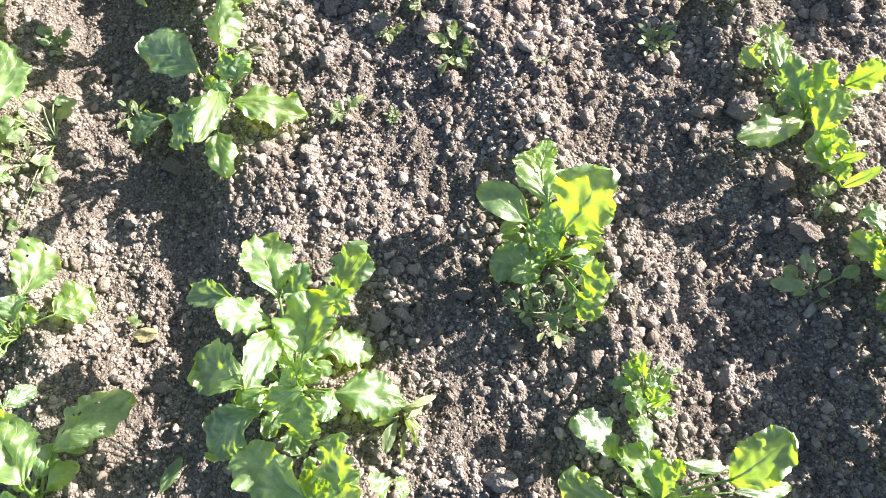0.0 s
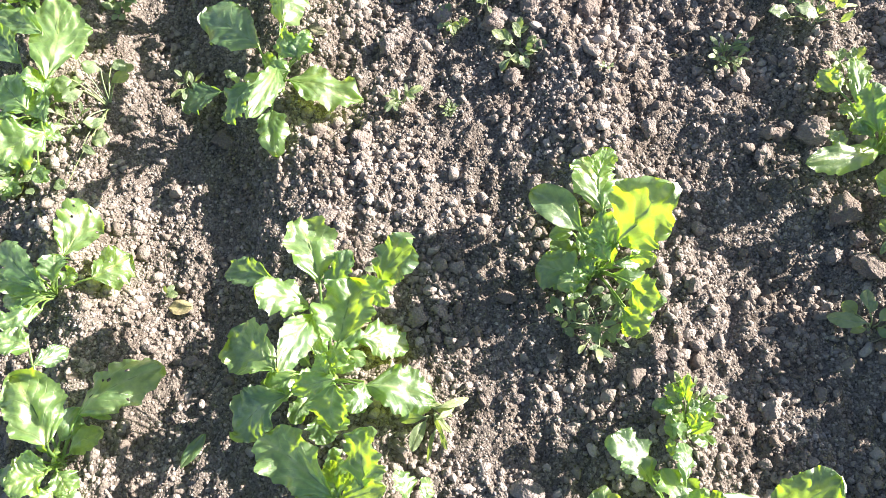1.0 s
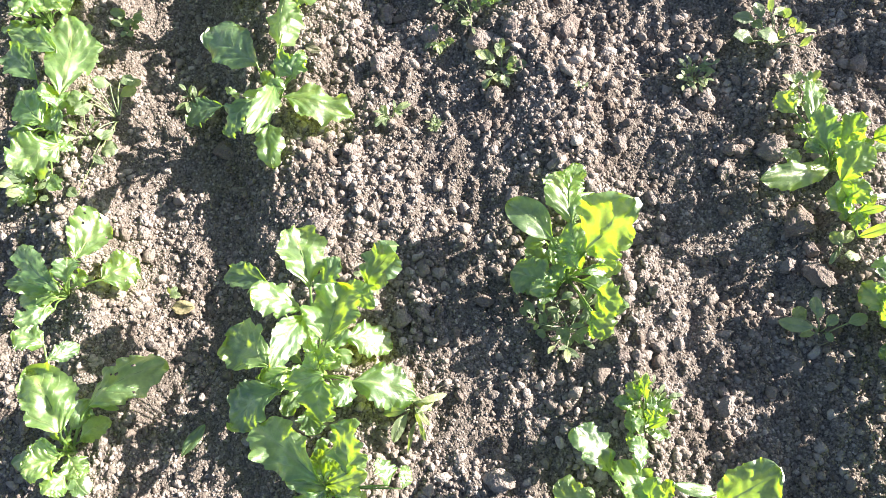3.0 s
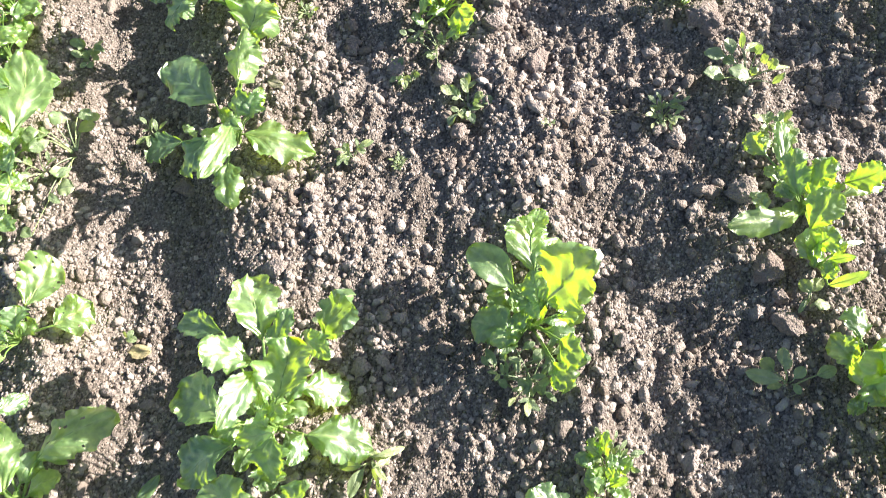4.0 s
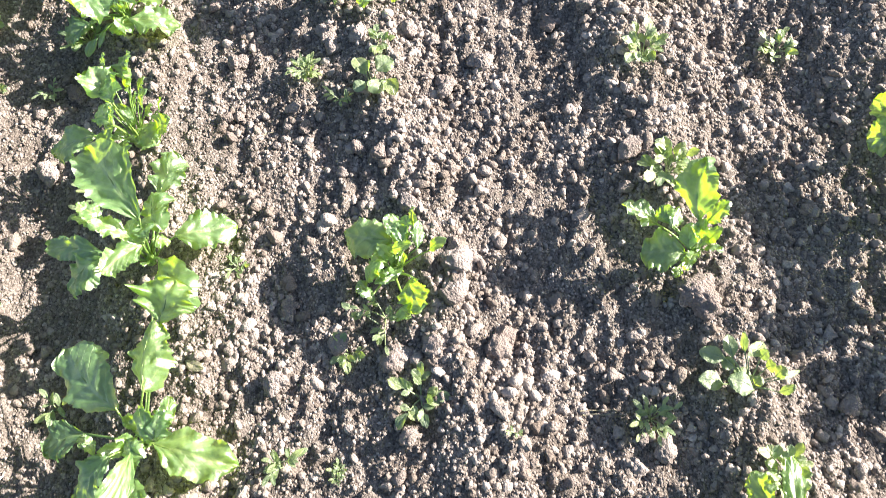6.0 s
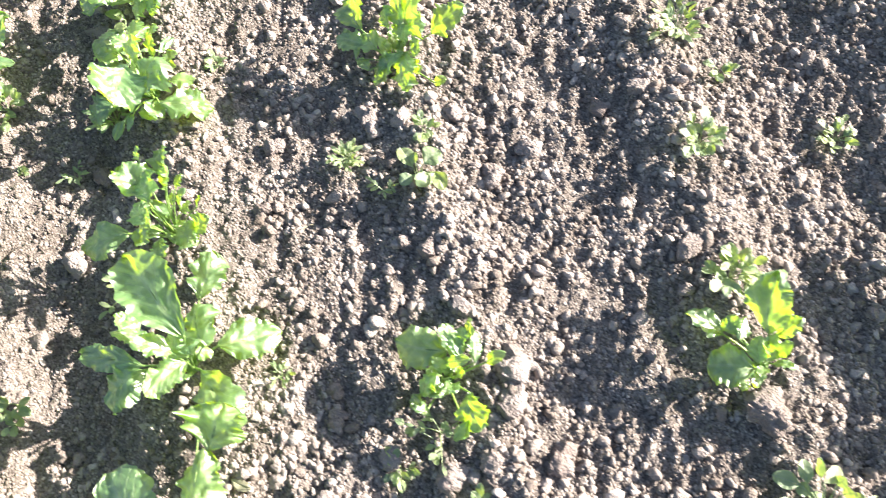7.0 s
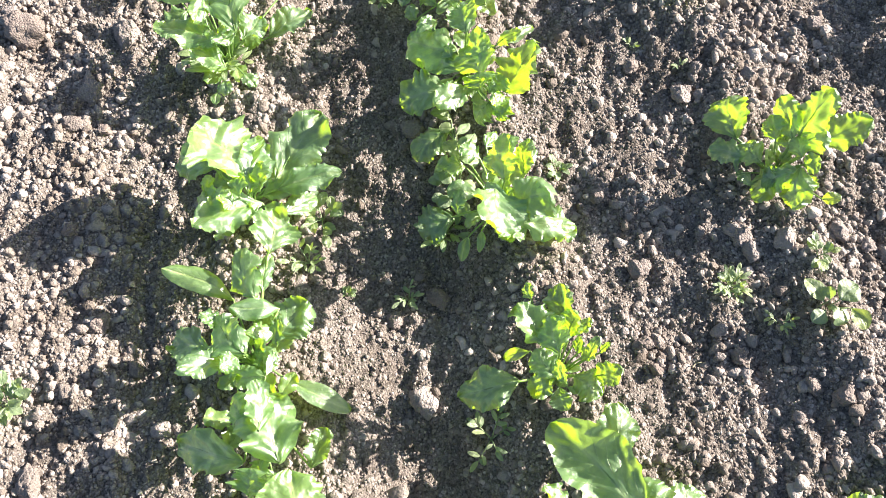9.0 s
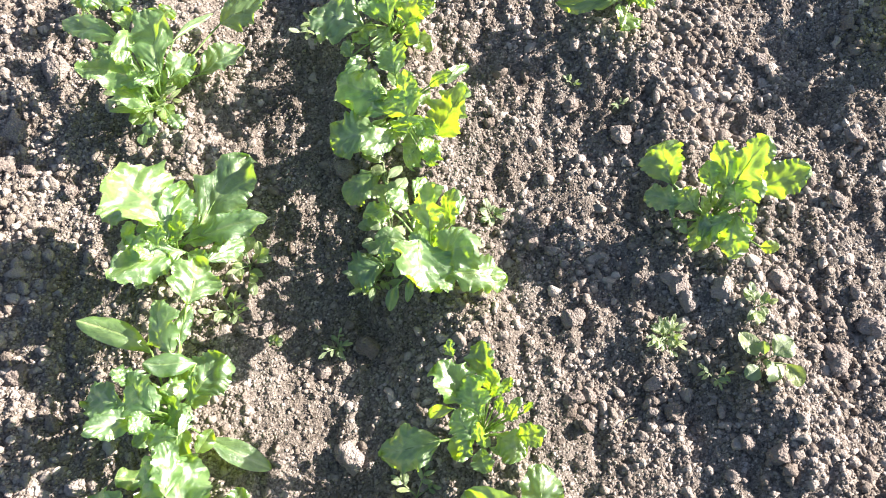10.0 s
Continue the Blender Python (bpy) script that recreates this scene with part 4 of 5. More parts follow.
leaf(-132, 0.071, 0.033, 111, 0.039, 13, 0.033, 5, 40, calm=True)
leaf(-51, 0.052, 0.060, -85, 0.067, -1, 0.067, 12, 40)
leaf(-81, 0.110, 0.047, 124, 0.024, 23, 0.037, 5, 36, calm=True)

beet(0.512, 1.123, "small beet plant with one upright glowing yellow-green leaf")
leaf(83, 0.033, 0.069, 69, 0.109, 30, 0.075, 20, -45)
leaf(54, 0.034, 0.059, 20, 0.057, 51, 0.032, 7, -11)
leaf(132, 0.079, 0.026, 140, 0.072, 14, 0.050, 9, 14)
leaf(126, 0.060, 0.045, 97, 0.036, 0, 0.033, 12, -19, calm=True)
leaf(134, 0.053, 0.049, 53, 0.048, -16, 0.026, 5, 16, calm=True)
leaf(-158, 0.031, 0.044, 160, 0.074, -17, 0.068, 12, -8, calm=True)
leaf(-166, 0.023, 0.051, 67, 0.045, 9, 0.036, 12, -17, calm=True)
leaf(-138, 0.011, 0.046, 36, 0.058, -18, 0.024, 9, 10)
leaf(-130, 0.018, 0.034, -137, 0.047, 20, 0.021, 5, -14, calm=True)
leaf(-149, 0.043, 0.011, -128, 0.021, -2, 0.018, 14, 2)

beet(0.024, 1.886, "sunlit yellow-green beet plant with upright leaves")
leaf(133, 0.088, 0.053, 85, 0.079, 14, 0.087, 22, -51)
leaf(154, 0.063, 0.048, 149, 0.064, -2, 0.048, 14, -2)
leaf(168, 0.036, 0.053, 118, 0.051, -7, 0.052, 12, -18, calm=True)
leaf(-178, 0.081, 0.048, 73, 0.069, -6, 0.014, 5, 13, calm=True)
leaf(-158, 0.066, 0.035, 113, 0.034, 4, 0.025, 5, 14, calm=True)
leaf(99, 0.035, 0.078, 82, 0.045, 17, 0.043, 7, -50)
leaf(49, 0.031, 0.084, 86, 0.084, 8, 0.051, 12, -39)
leaf(40, 0.039, 0.088, 38, 0.099, 47, 0.061, 7, -25)
leaf(18, 0.035, 0.080, -5, 0.049, 52, 0.054, 7, 8)
leaf(11, 0.079, 0.055, -2, 0.095, 40, 0.061, 12, 5)
leaf(-25, 0.027, 0.080, 81, 0.039, 13, 0.035, 12, -38)
leaf(42, 0.024, 0.068, 90, 0.035, 2, 0.031, 12, -19, calm=True)
leaf(-63, 0.028, 0.063, -168, 0.087, -40, 0.057, 12, 4)
leaf(-47, 0.033, 0.066, -110, 0.077, -30, 0.056, 7, 45)
leaf(-33, 0.038, 0.064, -24, 0.031, 48, 0.038, 7, 23)
leaf(-48, 0.053, 0.056, -89, 0.030, -7, 0.031, 7, 52)
leaf(-115, 0.035, 0.048, 143, 0.028, -14, 0.046, 12, -13, calm=True)
leaf(-50, 0.097, 0.016, -27, 0.034, 35, 0.023, 12, 21, plain=True)

sprout(0.012, 1.617, "small weed with a few large rounded pale leaves on the soil")
leaf(125, 0.011, 0.025, 108, 0.048, -1, 0.031, 14, -3)
leaf(12, 0.016, 0.038, 25, 0.040, 3, 0.043, 14, -1)
leaf(91, 0.008, 0.037, 77, 0.022, 16, 0.021, 12, -37)
leaf(-141, 0.013, 0.025, -154, 0.030, -3, 0.028, 14, 1)
leaf(-10, 0.008, 0.027, -75, 0.035, -6, 0.048, 5, -32)
leaf(-23, 0.036, 0.027, -78, 0.041, 0, 0.030, 14, 3)

sprout(0.518, 0.874, "sunlit yellow-green weed with pointed leaves on the ridge")
leaf(123, 0.055, 0.032, 147, 0.043, -2, 0.029, 14, -2)
leaf(114, 0.049, 0.036, 80, 0.039, 1, 0.024, 14, -3)
leaf(91, 0.048, 0.044, 77, 0.034, 23, 0.016, 7, -48)
leaf(88, 0.041, 0.046, 26, 0.043, -17, 0.022, 9, 6)
leaf(57, 0.040, 0.038, 32, 0.021, 49, 0.020, 7, -20)
leaf(33, 0.033, 0.033, -7, 0.019, 51, 0.021, 7, 10)
leaf(168, 0.043, 0.019, 163, 0.047, 19, 0.032, 9, 8)
leaf(152, 0.027, 0.024, 20, 0.035, -18, 0.031, 5, 4)
leaf(-106, 0.013, 0.032, 143, 0.045, 15, 0.040, 9, 13)
leaf(2, 0.040, 0.024, 32, 0.025, 49, 0.022, 7, -20)
leaf(-29, 0.045, 0.013, 2, 0.033, 52, 0.015, 7, 3)
leaf(-9, 0.031, 0.031, 9, 0.059, -18, 0.009, 9, 1)
leaf(-88, 0.004, 0.030, 32, 0.018, 37, 0.019, 12, -16)
leaf(120, 0.036, 0.027, 144, 0.023, -2, 0.023, 14, -2)

sprout(-0.086, 0.419, "spreading grey-green weed with thin stems and small leaves")
leaf(5, 0.100, 0.058, 19, 0.045, 3, 0.023, 14, -1)
leaf(8, 0.065, 0.048, 36, 0.027, 3, 0.021, 14, -2)
leaf(-2, 0.080, 0.046, 11, 0.022, 19, 0.016, 12, -2)
leaf(103, 0.052, 0.039, -73, 0.036, 1, 0.016, 14, 3)
leaf(34, 0.040, 0.043, -87, 0.028, 0, 0.014, 14, 3)
leaf(-10, 0.051, 0.037, -107, 0.044, 8, 0.012, 9, -18)
leaf(-23, 0.071, 0.036, -90, 0.025, 0, 0.017, 14, 3)
leaf(-26, 0.033, 0.035, -58, 0.031, 8, 0.017, 12, 17)
leaf(-117, 0.005, 0.021, -59, 0.021, 1, 0.014, 14, 3)
leaf(-55, 0.060, 0.032, -44, 0.021, -13, 0.018, 9, -15)
leaf(-20, 0.057, 0.042, -10, 0.027, 18, 0.010, 12, 5)
leaf(30, 0.058, 0.061, 10, 0.024, 19, 0.014, 12, -1)
leaf(48, 0.024, 0.041, 91, 0.027, 2, 0.014, 12, -19)
leaf(125, 0.024, 0.036, 112, 0.022, -6, 0.012, 12, -18)

sprout(-0.333, 0.327, "wilting weed with long thin yellow-green leaves beside the beet")
leaf(-133, 0.016, 0.048, 168, 0.056, -36, 0.016, 12, -11)
leaf(-132, 0.018, 0.030, -127, 0.054, -2, 0.021, 14, 2)
leaf(-88, 0.031, 0.037, -119, 0.057, -24, 0.010, 7, 30)
leaf(-74, 0.032, 0.036, -87, 0.036, -2, 0.013, 7, 41)
leaf(-6, 0.011, 0.043, 8, 0.055, -20, 0.013, 9, 1)
leaf(114, 0.014, 0.030, -39, 0.047, -14, 0.014, 9, -14)
leaf(-72, 0.020, 0.046, 32, 0.045, -39, 0.011, 5, 17)
leaf(-52, 0.007, 0.037, -62, 0.043, 1, 0.011, 14, 3)
leaf(-73, 0.010, 0.038, -80, 0.041, 3, 0.010, 7, 41)

sprout(-0.845, 1.083, "branching grey-green weed with broad lobed leaves")
leaf(146, 0.048, 0.076, -165, 0.039, -3, 0.038, 14, 0)
leaf(134, 0.034, 0.064, -177, 0.026, -3, 0.031, 14, 0)
leaf(77, 0.076, 0.027, 17, 0.032, -20, 0.032, 9, 4)
leaf(71, 0.080, 0.010, 2, 0.033, 3, 0.024, 14, 0)
leaf(158, 0.031, 0.055, -149, 0.043, 18, 0.031, 9, -8)
leaf(83, 0.058, 0.050, 178, 0.036, 42, 0.034, 5, 5)
leaf(78, 0.050, 0.014, 7, 0.040, 3, 0.029, 14, 0)
leaf(-90, 0.045, 0.025, -148, 0.039, 18, 0.021, 9, -9)
leaf(-105, 0.099, 0.034, -5, 0.037, 3, 0.037, 14, 1)
leaf(-114, 0.108, 0.033, -50, 0.040, 4, 0.015, 12, 7)
leaf(-124, 0.066, 0.044, -7, 0.039, -41, 0.026, 5, -9)
leaf(-112, 0.205, 0.039, 130, 0.031, -4, 0.023, 12, -7)
leaf(110, 0.089, 0.070, 77, 0.045, -7, 0.023, 9, 19)

sprout(0.389, 0.291, "dull grey-green weed with lobed leaves in the shade")
leaf(139, 0.018, 0.026, 150, 0.059, -15, 0.025, 12, -11)
leaf(123, 0.036, 0.018, 113, 0.028, -6, 0.024, 12, -18)
leaf(101, 0.031, 0.033, 72, 0.034, 1, 0.022, 14, -3)
leaf(106, 0.026, 0.034, 43, 0.022, 15, 0.014, 12, -11)
leaf(66, 0.010, 0.030, 30, 0.026, 18, 0.019, 12, -8)
leaf(157, 0.013, 0.013, 177, 0.026, -3, 0.013, 14, 0)
leaf(24, 0.006, 0.017, -79, 0.020, 2, 0.013, 12, 19)
leaf(9, 0.044, 0.025, 3, 0.033, 19, 0.022, 12, 1)

sprout(0.466, 0.413, "small grey-green weed under the beet")
leaf(87, 0.024, 0.031, 26, 0.034, 3, 0.022, 14, -1)
leaf(26, 0.004, 0.028, -19, 0.030, -13, 0.021, 9, -6)
leaf(105, 0.015, 0.022, -132, 0.029, -14, 0.009, 12, 13)
leaf(79, 0.019, 0.031, 104, 0.030, -3, 0.022, 12, -19)

sprout(-0.547, 2.008, "leafy pale grey-green weed growing between the beets")
leaf(82, 0.051, 0.069, 126, 0.029, 10, 0.033, 9, 17)
leaf(78, 0.039, 0.068, -12, 0.044, -19, 0.041, 9, -6)
leaf(74, 0.032, 0.070, 95, 0.034, 0, 0.029, 5, 27)
leaf(81, 0.022, 0.043, -178, 0.047, 20, 0.044, 9, 1)
leaf(147, 0.025, 0.033, 164, 0.034, -3, 0.025, 14, -1)
leaf(-154, 0.043, 0.016, 114, 0.022, -1, 0.023, 14, -3)
leaf(-29, 0.010, 0.053, -39, 0.027, -14, 0.025, 9, -14)
leaf(77, 0.061, 0.072, -1, 0.028, 46, 0.023, 7, 5)
leaf(-1, 0.053, 0.075, -87, 0.029, -1, 0.022, 12, 19)
leaf(82, 0.136, 0.043, 155, 0.044, 17, 0.027, 9, 10)
leaf(80, 0.118, 0.040, 164, 0.031, -3, 0.021, 14, -1)
leaf(78, 0.097, 0.053, 38, 0.041, -17, 0.019, 9, 10)
leaf(20, 0.054, 0.075, 3, 0.042, -20, 0.010, 9, -1)
leaf(63, 0.065, 0.070, 48, 0.036, -15, 0.024, 9, 13)
leaf(-143, 0.021, 0.022, -144, 0.034, -3, 0.026, 14, 2)
leaf(-85, 0.035, 0.032, -93, 0.036, -3, 0.020, 12, 19)

beet(0.981, 1.261, "young green sugar beet plant with crinkled leaves in dry soil")
leaf(176, 0.047, 0.058, 108, 0.065, -13, 0.049, 24, -44)
leaf(-153, 0.066, 0.068, 160, 0.063, -34, 0.066, 24, -16)
leaf(-155, 0.057, 0.078, 79, 0.051, 51, 0.067, 24, -45)
leaf(-141, 0.052, 0.068, -39, 0.056, 61, 0.066, 24, 29)

beet(0.035, 2.387, "young green sugar beet plant with crinkled leaves in dry soil")
leaf(-119, 0.053, 0.027, -122, 0.053, 13, 0.061, 24, -30)
leaf(-98, 0.051, 0.047, 12, 0.037, 48, 0.060, 24, -9)
leaf(-149, 0.051, 0.047, 155, 0.123, -17, 0.047, 24, -19)
leaf(-137, 0.053, 0.057, 96, 0.079, -15, 0.074, 24, -46)
leaf(-109, 0.046, 0.067, 64, 0.047, 40, 0.072, 24, -41)

# ---- weeds between and under the beets: x, y, spread, height, leaves, leaf length, kind ----
weed(-0.032, 0.400, 0.085, 0.045, 30, 0.033, 'a')
weed(0.053, 0.231, 0.051, 0.060, 47, 0.024, 'a')
weed(-0.908, 1.047, 0.057, 0.040, 22, 0.027, 'a')
weed(-1.029, 0.952, 0.067, 0.040, 36, 0.038, 'b')
weed(-0.589, 1.938, 0.066, 0.030, 36, 0.033, 'a')
weed(-0.060, 1.616, 0.030, 0.020, 13, 0.022, 'a')
weed(-0.121, 1.698, 0.036, 0.030, 42, 0.021, 'a')
weed(0.042, 1.712, 0.031, 0.020, 13, 0.027, 'b')
weed(-0.950, 2.388, 0.070, 0.050, 57, 0.035, 'a')
weed(-0.063, 1.126, 0.075, 0.045, 13, 0.024, 'b')
weed(-0.131, 1.094, 0.032, 0.020, 16, 0.024, 'b')
weed(0.508, 1.277, 0.049, 0.060, 42, 0.033, 'b')
weed(0.355, 0.862, 0.050, 0.040, 36, 0.026, 'a')
weed(-0.117, 1.705, 0.031, 0.020, 36, 0.022, 'a')
weed(0.520, 0.733, 0.044, 0.050, 36, 0.028, 'b')
weed(-0.018, 0.982, 0.053, 0.030, 23, 0.031, 'b')
weed(-0.267, 0.919, 0.026, 0.030, 13, 0.030, 'a')
weed(-0.368, 0.581, 0.033, 0.040, 21, 0.024, 'b')
weed(-0.051, 1.136, 0.080, 0.050, 16, 0.024, 'a')
weed(0.552, 1.552, 0.050, 0.050, 31, 0.033, 'b')
weed(0.597, 1.818, 0.070, 0.050, 62, 0.033, 'a')
weed(0.658, 1.709, 0.023, 0.030, 13, 0.026, 'b')
weed(0.828, 1.517, 0.045, 0.020, 26, 0.025, 'b')
weed(-0.354, 1.996, 0.024, 0.020, 16, 0.024, 'b')
weed(-0.310, 1.301, 0.029, 0.020, 21, 0.018, 'a')
weed(-0.598, 1.542, 0.060, 0.020, 23, 0.030, 'a')
weed(-0.852, 1.925, 0.042, 0.030, 26, 0.025, 'a')
weed(-1.391, 1.774, 0.048, 0.040, 36, 0.033, 'b')
weed(-0.817, 2.017, 0.049, 0.020, 21, 0.037, 'b')
weed(-0.815, 1.333, 0.026, 0.020, 13, 0.028, 'b')
weed(-1.026, 2.660, 0.048, 0.060, 26, 0.041, 'b')
weed(-0.603, 2.500, 0.049, 0.040, 36, 0.032, 'a')
weed(-0.778, 0.662, 0.013, 0.010, 5, 0.028, 'b')
weed(-0.797, 1.861, 0.013, 0.010, 10, 0.019, 'b')
weed(-0.687, 1.830, 0.033, 0.030, 21, 0.020, 'a')
weed(-0.815, 1.370, 0.024, 0.020, 10, 0.032, 'b')
weed(-0.699, 1.129, 0.032, 0.020, 13, 0.033, 'a')
weed(-0.178, 0.894, 0.016, 0.010, 16, 0.014, 'a')
weed(0.125, 0.886, 0.011, 0.010, 10, 0.014, 'a')
weed(-0.125, 2.246, 0.014, 0.010, 10, 0.016, 'a')
weed(-0.055, 2.165, 0.009, 0.010, 8, 0.016, 'a')
weed(-0.263, 0.928, 0.020, 0.020, 8, 0.031, 'a')
weed(-0.185, 0.882, 0.014, 0.010, 16, 0.012, 'a')


# ---- larger clods, each lying by itself ----
CLOD_SHAPES = []
for k in range(14):
    v, f = ico(4 if k < 8 else 3, k + 30.5, 0.42, 0.78, 7)
    v = np.array([np.array(p) * (1 + 0.1 * noise.noise(Vector(p) * 4 + Vector((k, 0, 0))) + 0.075 * noise.noise(Vector(p) * 9) + 0.05 * noise.noise(Vector(p) * 18)) for p in v])
    CLOD_SHAPES.append(mesh_of("soil_clod", v, f, CLOD))
clod_count = [0]


def clod(x, y, radius):
    """One hard clod, x, y and its radius, sunk a little into the soil."""
    clod_count[0] += 1
    g = random.Random(700 + clod_count[0])
    ob = new("soil_clod", g.choice(CLOD_SHAPES[:8] if radius > 0.015 else CLOD_SHAPES[8:]))
    turn = pose(0, 0, 0, g.uniform(-20, 20), g.uniform(-20, 20), g.uniform(0, 360))
    size = Matrix.Diagonal((radius * g.uniform(0.95, 1.2), radius * g.uniform(0.85, 1.05), radius * g.uniform(0.7, 0.95), 1))
    ob.matrix_basis = Matrix.Translation((x, y, float(soil_height(x, y)) + 0.22 * radius)) @ turn @ size
    what = "large" if radius > 0.022 else "small"
    tagged(ob, "%s dry grey-brown soil clod lying on the tilled soil" % what, "soil clod", "clods on the field")
    return ob


clod(0.427, 0.496, 0.0332)
clod(0.426, 0.397, 0.0282)
clod(0.344, 0.643, 0.0194)
clod(0.385, 0.675, 0.0196)
clod(0.437, 0.660, 0.0281)
clod(-0.328, 0.489, 0.0199)
clod(-0.449, 0.713, 0.0249)
clod(-0.636, 0.970, 0.0313)
clod(-0.142, 1.118, 0.0262)
clod(-0.266, 1.068, 0.0231)
clod(0.165, 0.741, 0.0163)
clod(0.124, 0.829, 0.0155)
clod(0.361, 0.803, 0.0215)
clod(0.435, 0.448, 0.0164)
clod(0.387, 0.430, 0.0174)
clod(0.311, 0.790, 0.0169)
clod(0.190, 0.207, 0.0161)
clod(0.198, 0.236, 0.0115)
clod(0.133, 1.041, 0.0257)
clod(-0.048, 0.920, 0.0179)
clod(0.191, 0.614, 0.0127)
clod(0.183, 0.532, 0.0155)
clod(0.120, 0.463, 0.0161)
clod(0.140, 0.429, 0.0138)
clod(0.046, 0.329, 0.0172)
clod(0.112, 0.336, 0.0136)
clod(0.149, 0.335, 0.0137)
clod(-0.171, 0.495, 0.0152)
clod(-0.082, 0.860, 0.0146)
clod(-0.167, 1.189, 0.0146)
clod(-0.223, 1.208, 0.0170)
clod(-0.379, 0.932, 0.0202)
clod(-0.818, 0.803, 0.0174)
clod(-0.744, 0.526, 0.0143)
clod(0.748, 0.805, 0.0186)
clod(0.680, 0.810, 0.0207)
clod(-0.220, 0.177, 0.0240)
clod(-0.326, 0.269, 0.0131)
clod(0.102, 1.212, 0.0329)
clod(0.079, 1.152, 0.0277)
clod(0.150, 1.056, 0.0251)
clod(0.487, 1.053, 0.0315)
clod(-0.042, 1.061, 0.0228)
clod(0.133, 0.540, 0.0160)
clod(0.348, 1.253, 0.0168)
clod(0.495, 1.017, 0.0201)
clod(0.093, 1.207, 0.0325)
clod(0.072, 1.145, 0.0297)
clod(-0.049, 1.063, 0.0252)
clod(0.023, 1.067, 0.0249)
clod(0.491, 1.045, 0.0331)
clod(0.462, 1.354, 0.0259)
clod(-0.044, 1.501, 0.0188)
clod(-0.004, 1.466, 0.0186)
clod(0.241, 1.630, 0.0194)
clod(0.159, 1.594, 0.0205)
clod(-0.263, 1.069, 0.0190)
clod(-0.362, 0.867, 0.0219)
clod(0.434, 0.658, 0.0263)
clod(0.367, 0.685, 0.0162)
clod(0.169, 0.747, 0.0144)
clod(0.126, 0.834, 0.0148)
clod(0.368, 1.002, 0.0146)
clod(-0.228, 1.194, 0.0155)
clod(-0.382, 0.796, 0.0156)
clod(-0.322, 1.189, 0.0131)
clod(-0.252, 1.153, 0.0141)
clod(0.309, 0.794, 0.0148)
clod(0.360, 0.794, 0.0139)
clod(0.435, 0.830, 0.0129)
clod(0.441, 1.282, 0.0155)
clod(0.502, 1.490, 0.0163)
clod(-0.144, 1.576, 0.0169)
clod(0.189, 0.884, 0.0130)
clod(-0.065, 0.695, 0.0153)
clod(0.196, 0.791, 0.0117)
clod(0.027, 0.728, 0.0123)
clod(0.155, 1.605, 0.0225)
clod(0.241, 1.633, 0.0203)
clod(0.401, 1.693, 0.0196)
clod(-0.043, 1.500, 0.0152)
clod(0.484, 1.708, 0.0240)
clod(0.037, 1.341, 0.0195)
clod(0.501, 1.050, 0.0289)
clod(0.563, 1.701, 0.0160)
clod(0.420, 1.927, 0.0194)
clod(0.499, 1.870, 0.0166)
clod(0.276, 1.873, 0.0179)
clod(0.846, 1.700, 0.0189)
clod(0.153, 1.716, 0.0173)
clod(0.111, 1.764, 0.0162)
clod(-0.071, 1.808, 0.0140)
clod(-0.257, 1.775, 0.0162)
clod(-0.205, 1.549, 0.0132)
clod(-0.228, 1.191, 0.0141)
clod(0.192, 1.382, 0.0148)
clod(-1.354, 2.570, 0.0448)
clod(-1.149, 2.542, 0.0326)
clod(-1.232, 2.406, 0.0303)
clod(-1.257, 2.326, 0.0249)
clod(-1.212, 2.306, 0.0193)
clod(-1.249, 1.899, 0.0216)
clod(-0.805, 1.891, 0.0151)
clod(-0.629, 1.817, 0.0228)
clod(-0.721, 1.800, 0.0172)
clod(-0.697, 1.629, 0.0247)
clod(-0.601, 2.179, 0.0282)
clod(-0.267, 1.772, 0.0179)
clod(-0.072, 2.108, 0.0218)
clod(-0.160, 1.628, 0.0143)
clod(-0.175, 1.584, 0.0142)
clod(-1.370, 1.635, 0.0261)
clod(-1.153, 1.679, 0.0195)
clod(0.109, 1.757, 0.0201)
clod(-1.193, 1.798, 0.0182)
clod(-1.138, 2.246, 0.0181)
clod(-0.026, 2.151, 0.0161)
clod(-0.297, 1.636, 0.0161)
clod(-0.270, 1.636, 0.0122)
clod(-0.060, 1.794, 0.0191)
clod(-0.056, 1.751, 0.0178)
clod(0.005, 1.758, 0.0230)
clod(-1.378, 2.622, 0.0178)
clod(-1.050, 2.568, 0.0171)
clod(-1.282, 2.088, 0.0148)
clod(-1.251, 1.694, 0.0086)
clod(-1.307, 1.826, 0.0118)
clod(0.242, 2.190, 0.0188)
clod(0.124, 2.103, 0.0149)
clod(-0.065, 2.109, 0.0189)
clod(-0.146, 2.194, 0.0170)
clod(0.232, 1.643, 0.0221)
clod(0.159, 1.603, 0.0228)
clod(-0.198, 2.420, 0.0192)
clod(0.064, 2.103, 0.0165)
clod(-0.005, 1.471, 0.0188)
clod(0.349, 2.000, 0.0166)
clod(-0.085, 1.455, 0.0142)
clod(-0.037, 2.095, 0.0144)
clod(-0.075, 1.805, 0.0145)
clod(-0.294, 1.932, 0.0158)
clod(-0.264, 1.775, 0.0163)
clod(-0.274, 1.637, 0.0137)
clod(0.441, 2.229, 0.0162)
clod(-0.056, 1.804, 0.0134)

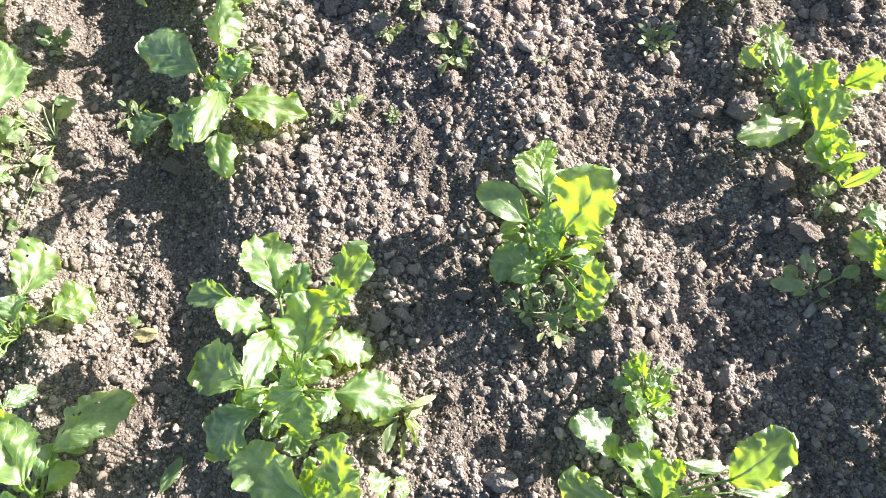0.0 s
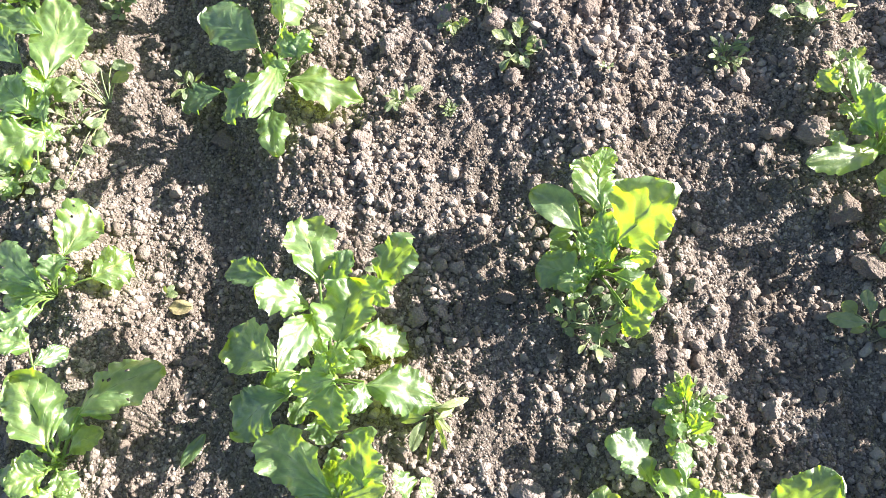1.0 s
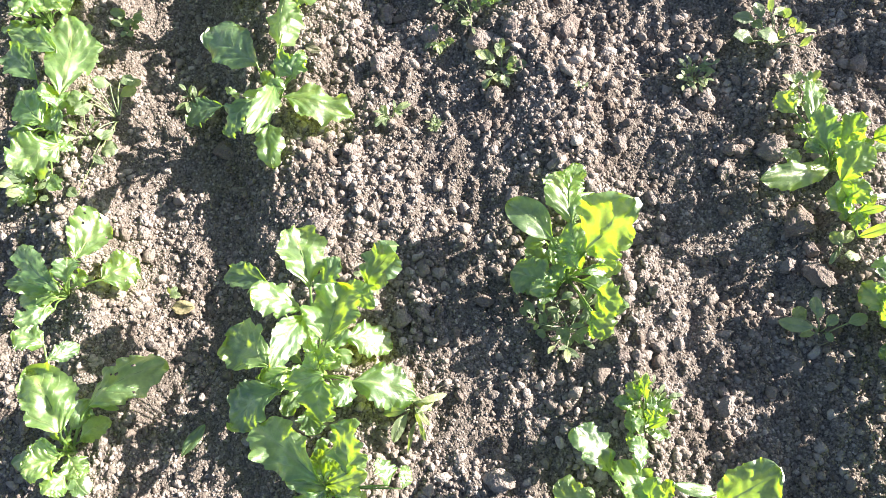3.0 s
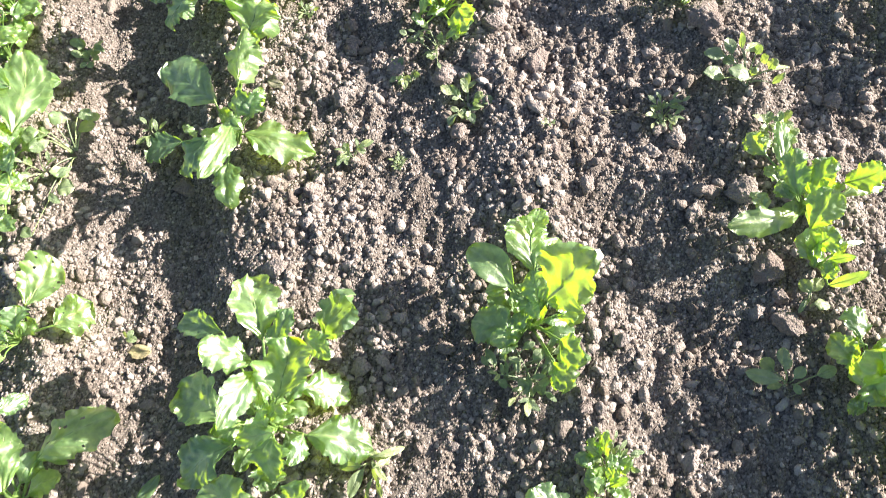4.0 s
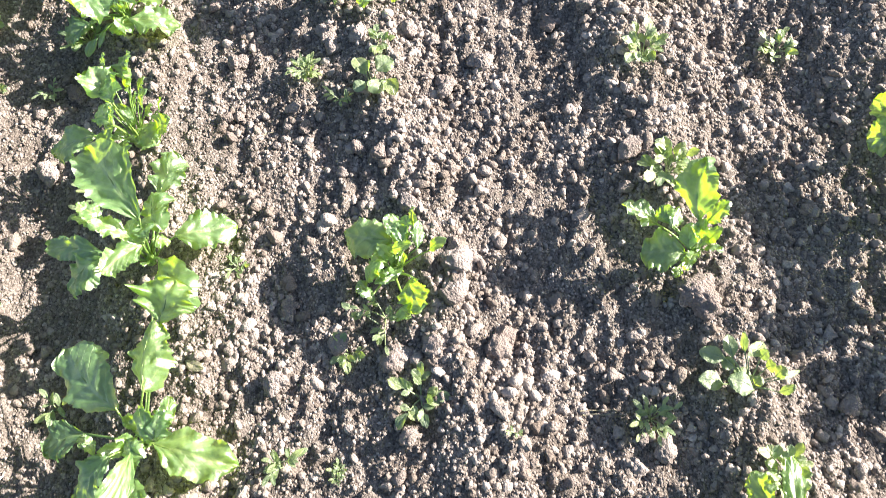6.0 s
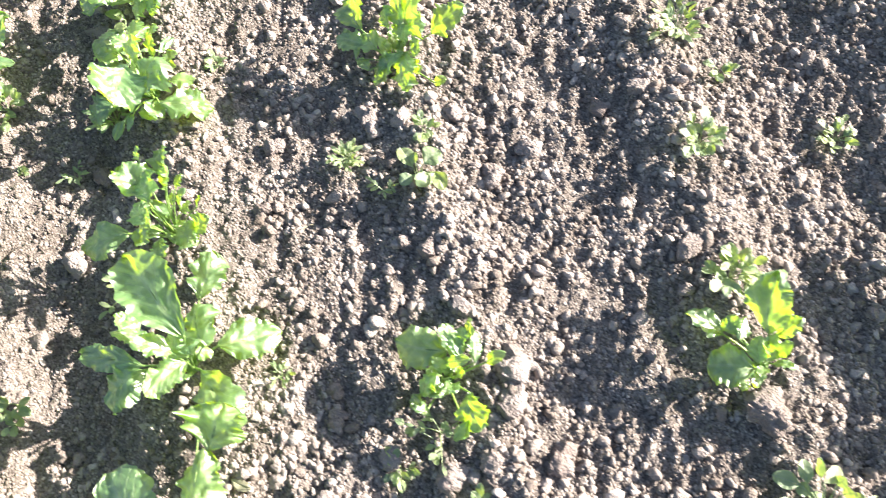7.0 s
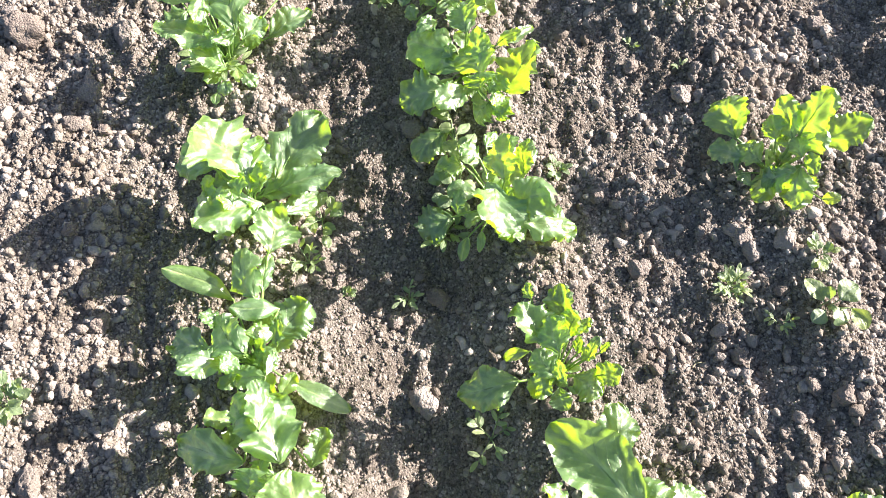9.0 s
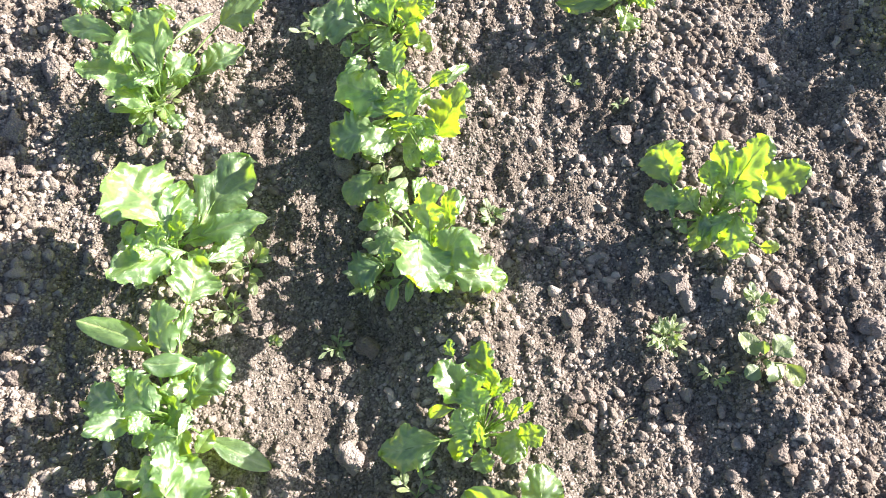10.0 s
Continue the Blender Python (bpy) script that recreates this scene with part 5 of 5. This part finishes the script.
# more clods strewn along the ridges
g = random.Random(55)
strewn = 0
while strewn < 110:
    x, y = g.uniform(-1.35, 0.9), g.uniform(0.05, 2.6)
    near = min((x - r - 0.07 for r in ROW_AT), key=abs)
    inside = not (x < -1.05 and y < 1.4) and y > 1.9 * (x - 0.4) and y < 2.75 - 0.28 * (x + 1.4)
    if inside and g.random() < 0.25 + 0.75 * math.exp(-((near / 0.09) ** 2)):
        clod(x, y, g.uniform(0.0095, 0.0145))
        strewn += 1

# beets that stand beyond the bed's seen edge on the same rows; their shade falls on it
def side_beet(x, y, tall, seed):
    g = random.Random(seed)
    beet(x, y, "young green sugar beet plant with crinkled leaves in dry soil")
    for k in range(9):
        way = 40 * k + g.uniform(-18, 18)
        leaf(way, g.uniform(0.03, 0.06), tall * g.uniform(0.4, 0.75), way + g.uniform(-25, 25), g.uniform(0.085, 0.125), g.uniform(5, 45), g.uniform(0.065, 0.095), 24, g.uniform(-30, 30))


for n, (x, y, tall) in enumerate(((0.60, 0.22, 0.12), (0.56, 0.02, 0.08), (0.58, -0.1, 0.08), (0.57, -0.24, 0.1), (1.02, 0.93, 0.07), (1.05, 1.14, 0.12), (0.62, 2.2, 0.08), (1.04, 2.05, 0.15), (1.02, 2.26, 0.16))):
    side_beet(x, y, tall, 8000 + n)


# ---- fallen leaves and bare roots on the soil ----
def fallen_leaf(x, y, turn, length, width, mat, label):
    me = blade("fallen_leaf", length, width, 0.06, 14, 0.05, int(1000 * abs(x)) + 3, mat, True, 0.2)
    ob = new("fallen_leaf", me)
    ob.matrix_basis = Matrix.Translation((x, y, float(soil_height(x, y)) + 0.008)) @ pose(0, 0, 0, 8, -4, turn)
    return tagged(ob, label, "fallen leaf")


fallen_leaf(-0.778, 0.343, 43, 0.071, 0.023, LEAF, "single dark green leaf fallen flat on the soil")
fallen_leaf(-0.778, 0.640, -14, 0.050, 0.028, DRY, "small pale withered leaf lying on the soil")
fallen_leaf(-0.417, 1.137, -34, 0.042, 0.019, DRY, "small pale withered leaf lying on the soil")


def bare_root(*points):
    """A thin pale root that lies on the soil and bends over the crumbs."""
    g = random.Random(int(1000 * abs(points[0][0])))
    line = []
    for (ax, ay), (bx, by) in zip(points, points[1:]):
        for k in range(4):
            x, y = ax + (bx - ax) * k / 4 + g.uniform(-0.002, 0.002), ay + (by - ay) * k / 4 + g.uniform(-0.002, 0.002)
            line.append((x, y, float(soil_height(x, y)) + 0.008 + g.uniform(-0.002, 0.003)))
    x, y, _ = line[0]
    z = float(soil_height(x, y))
    ob = new("bare_root", tube("bare_root", [(px - x, py - y, pz - z) for px, py, pz in line], [0.001 - 0.0007 * k / len(line) for k in range(len(line))], DRY, 5))
    ob.location = (x, y, z)
    return tagged(ob, "thin pale dried root lying on the soil", "root")


bare_root((-0.114, 0.634), (-0.090, 0.631), (-0.065, 0.626))
bare_root((0.244, 0.892), (0.278, 0.887), (0.309, 0.883))
bare_root((-0.157, 0.439), (-0.128, 0.433), (-0.103, 0.423))
bare_root((-0.307, 0.346), (-0.286, 0.349), (-0.262, 0.358))
bare_root((0.409, 0.277), (0.383, 0.276), (0.374, 0.282))
bare_root((0.245, 0.900), (0.279, 0.892), (0.314, 0.886))
bare_root((-0.117, 1.070), (-0.105, 1.090), (-0.087, 1.097))
bare_root((-0.229, 1.578), (-0.211, 1.584), (-0.202, 1.580))
bare_root((-0.693, 1.845), (-0.686, 1.825), (-0.685, 1.802))
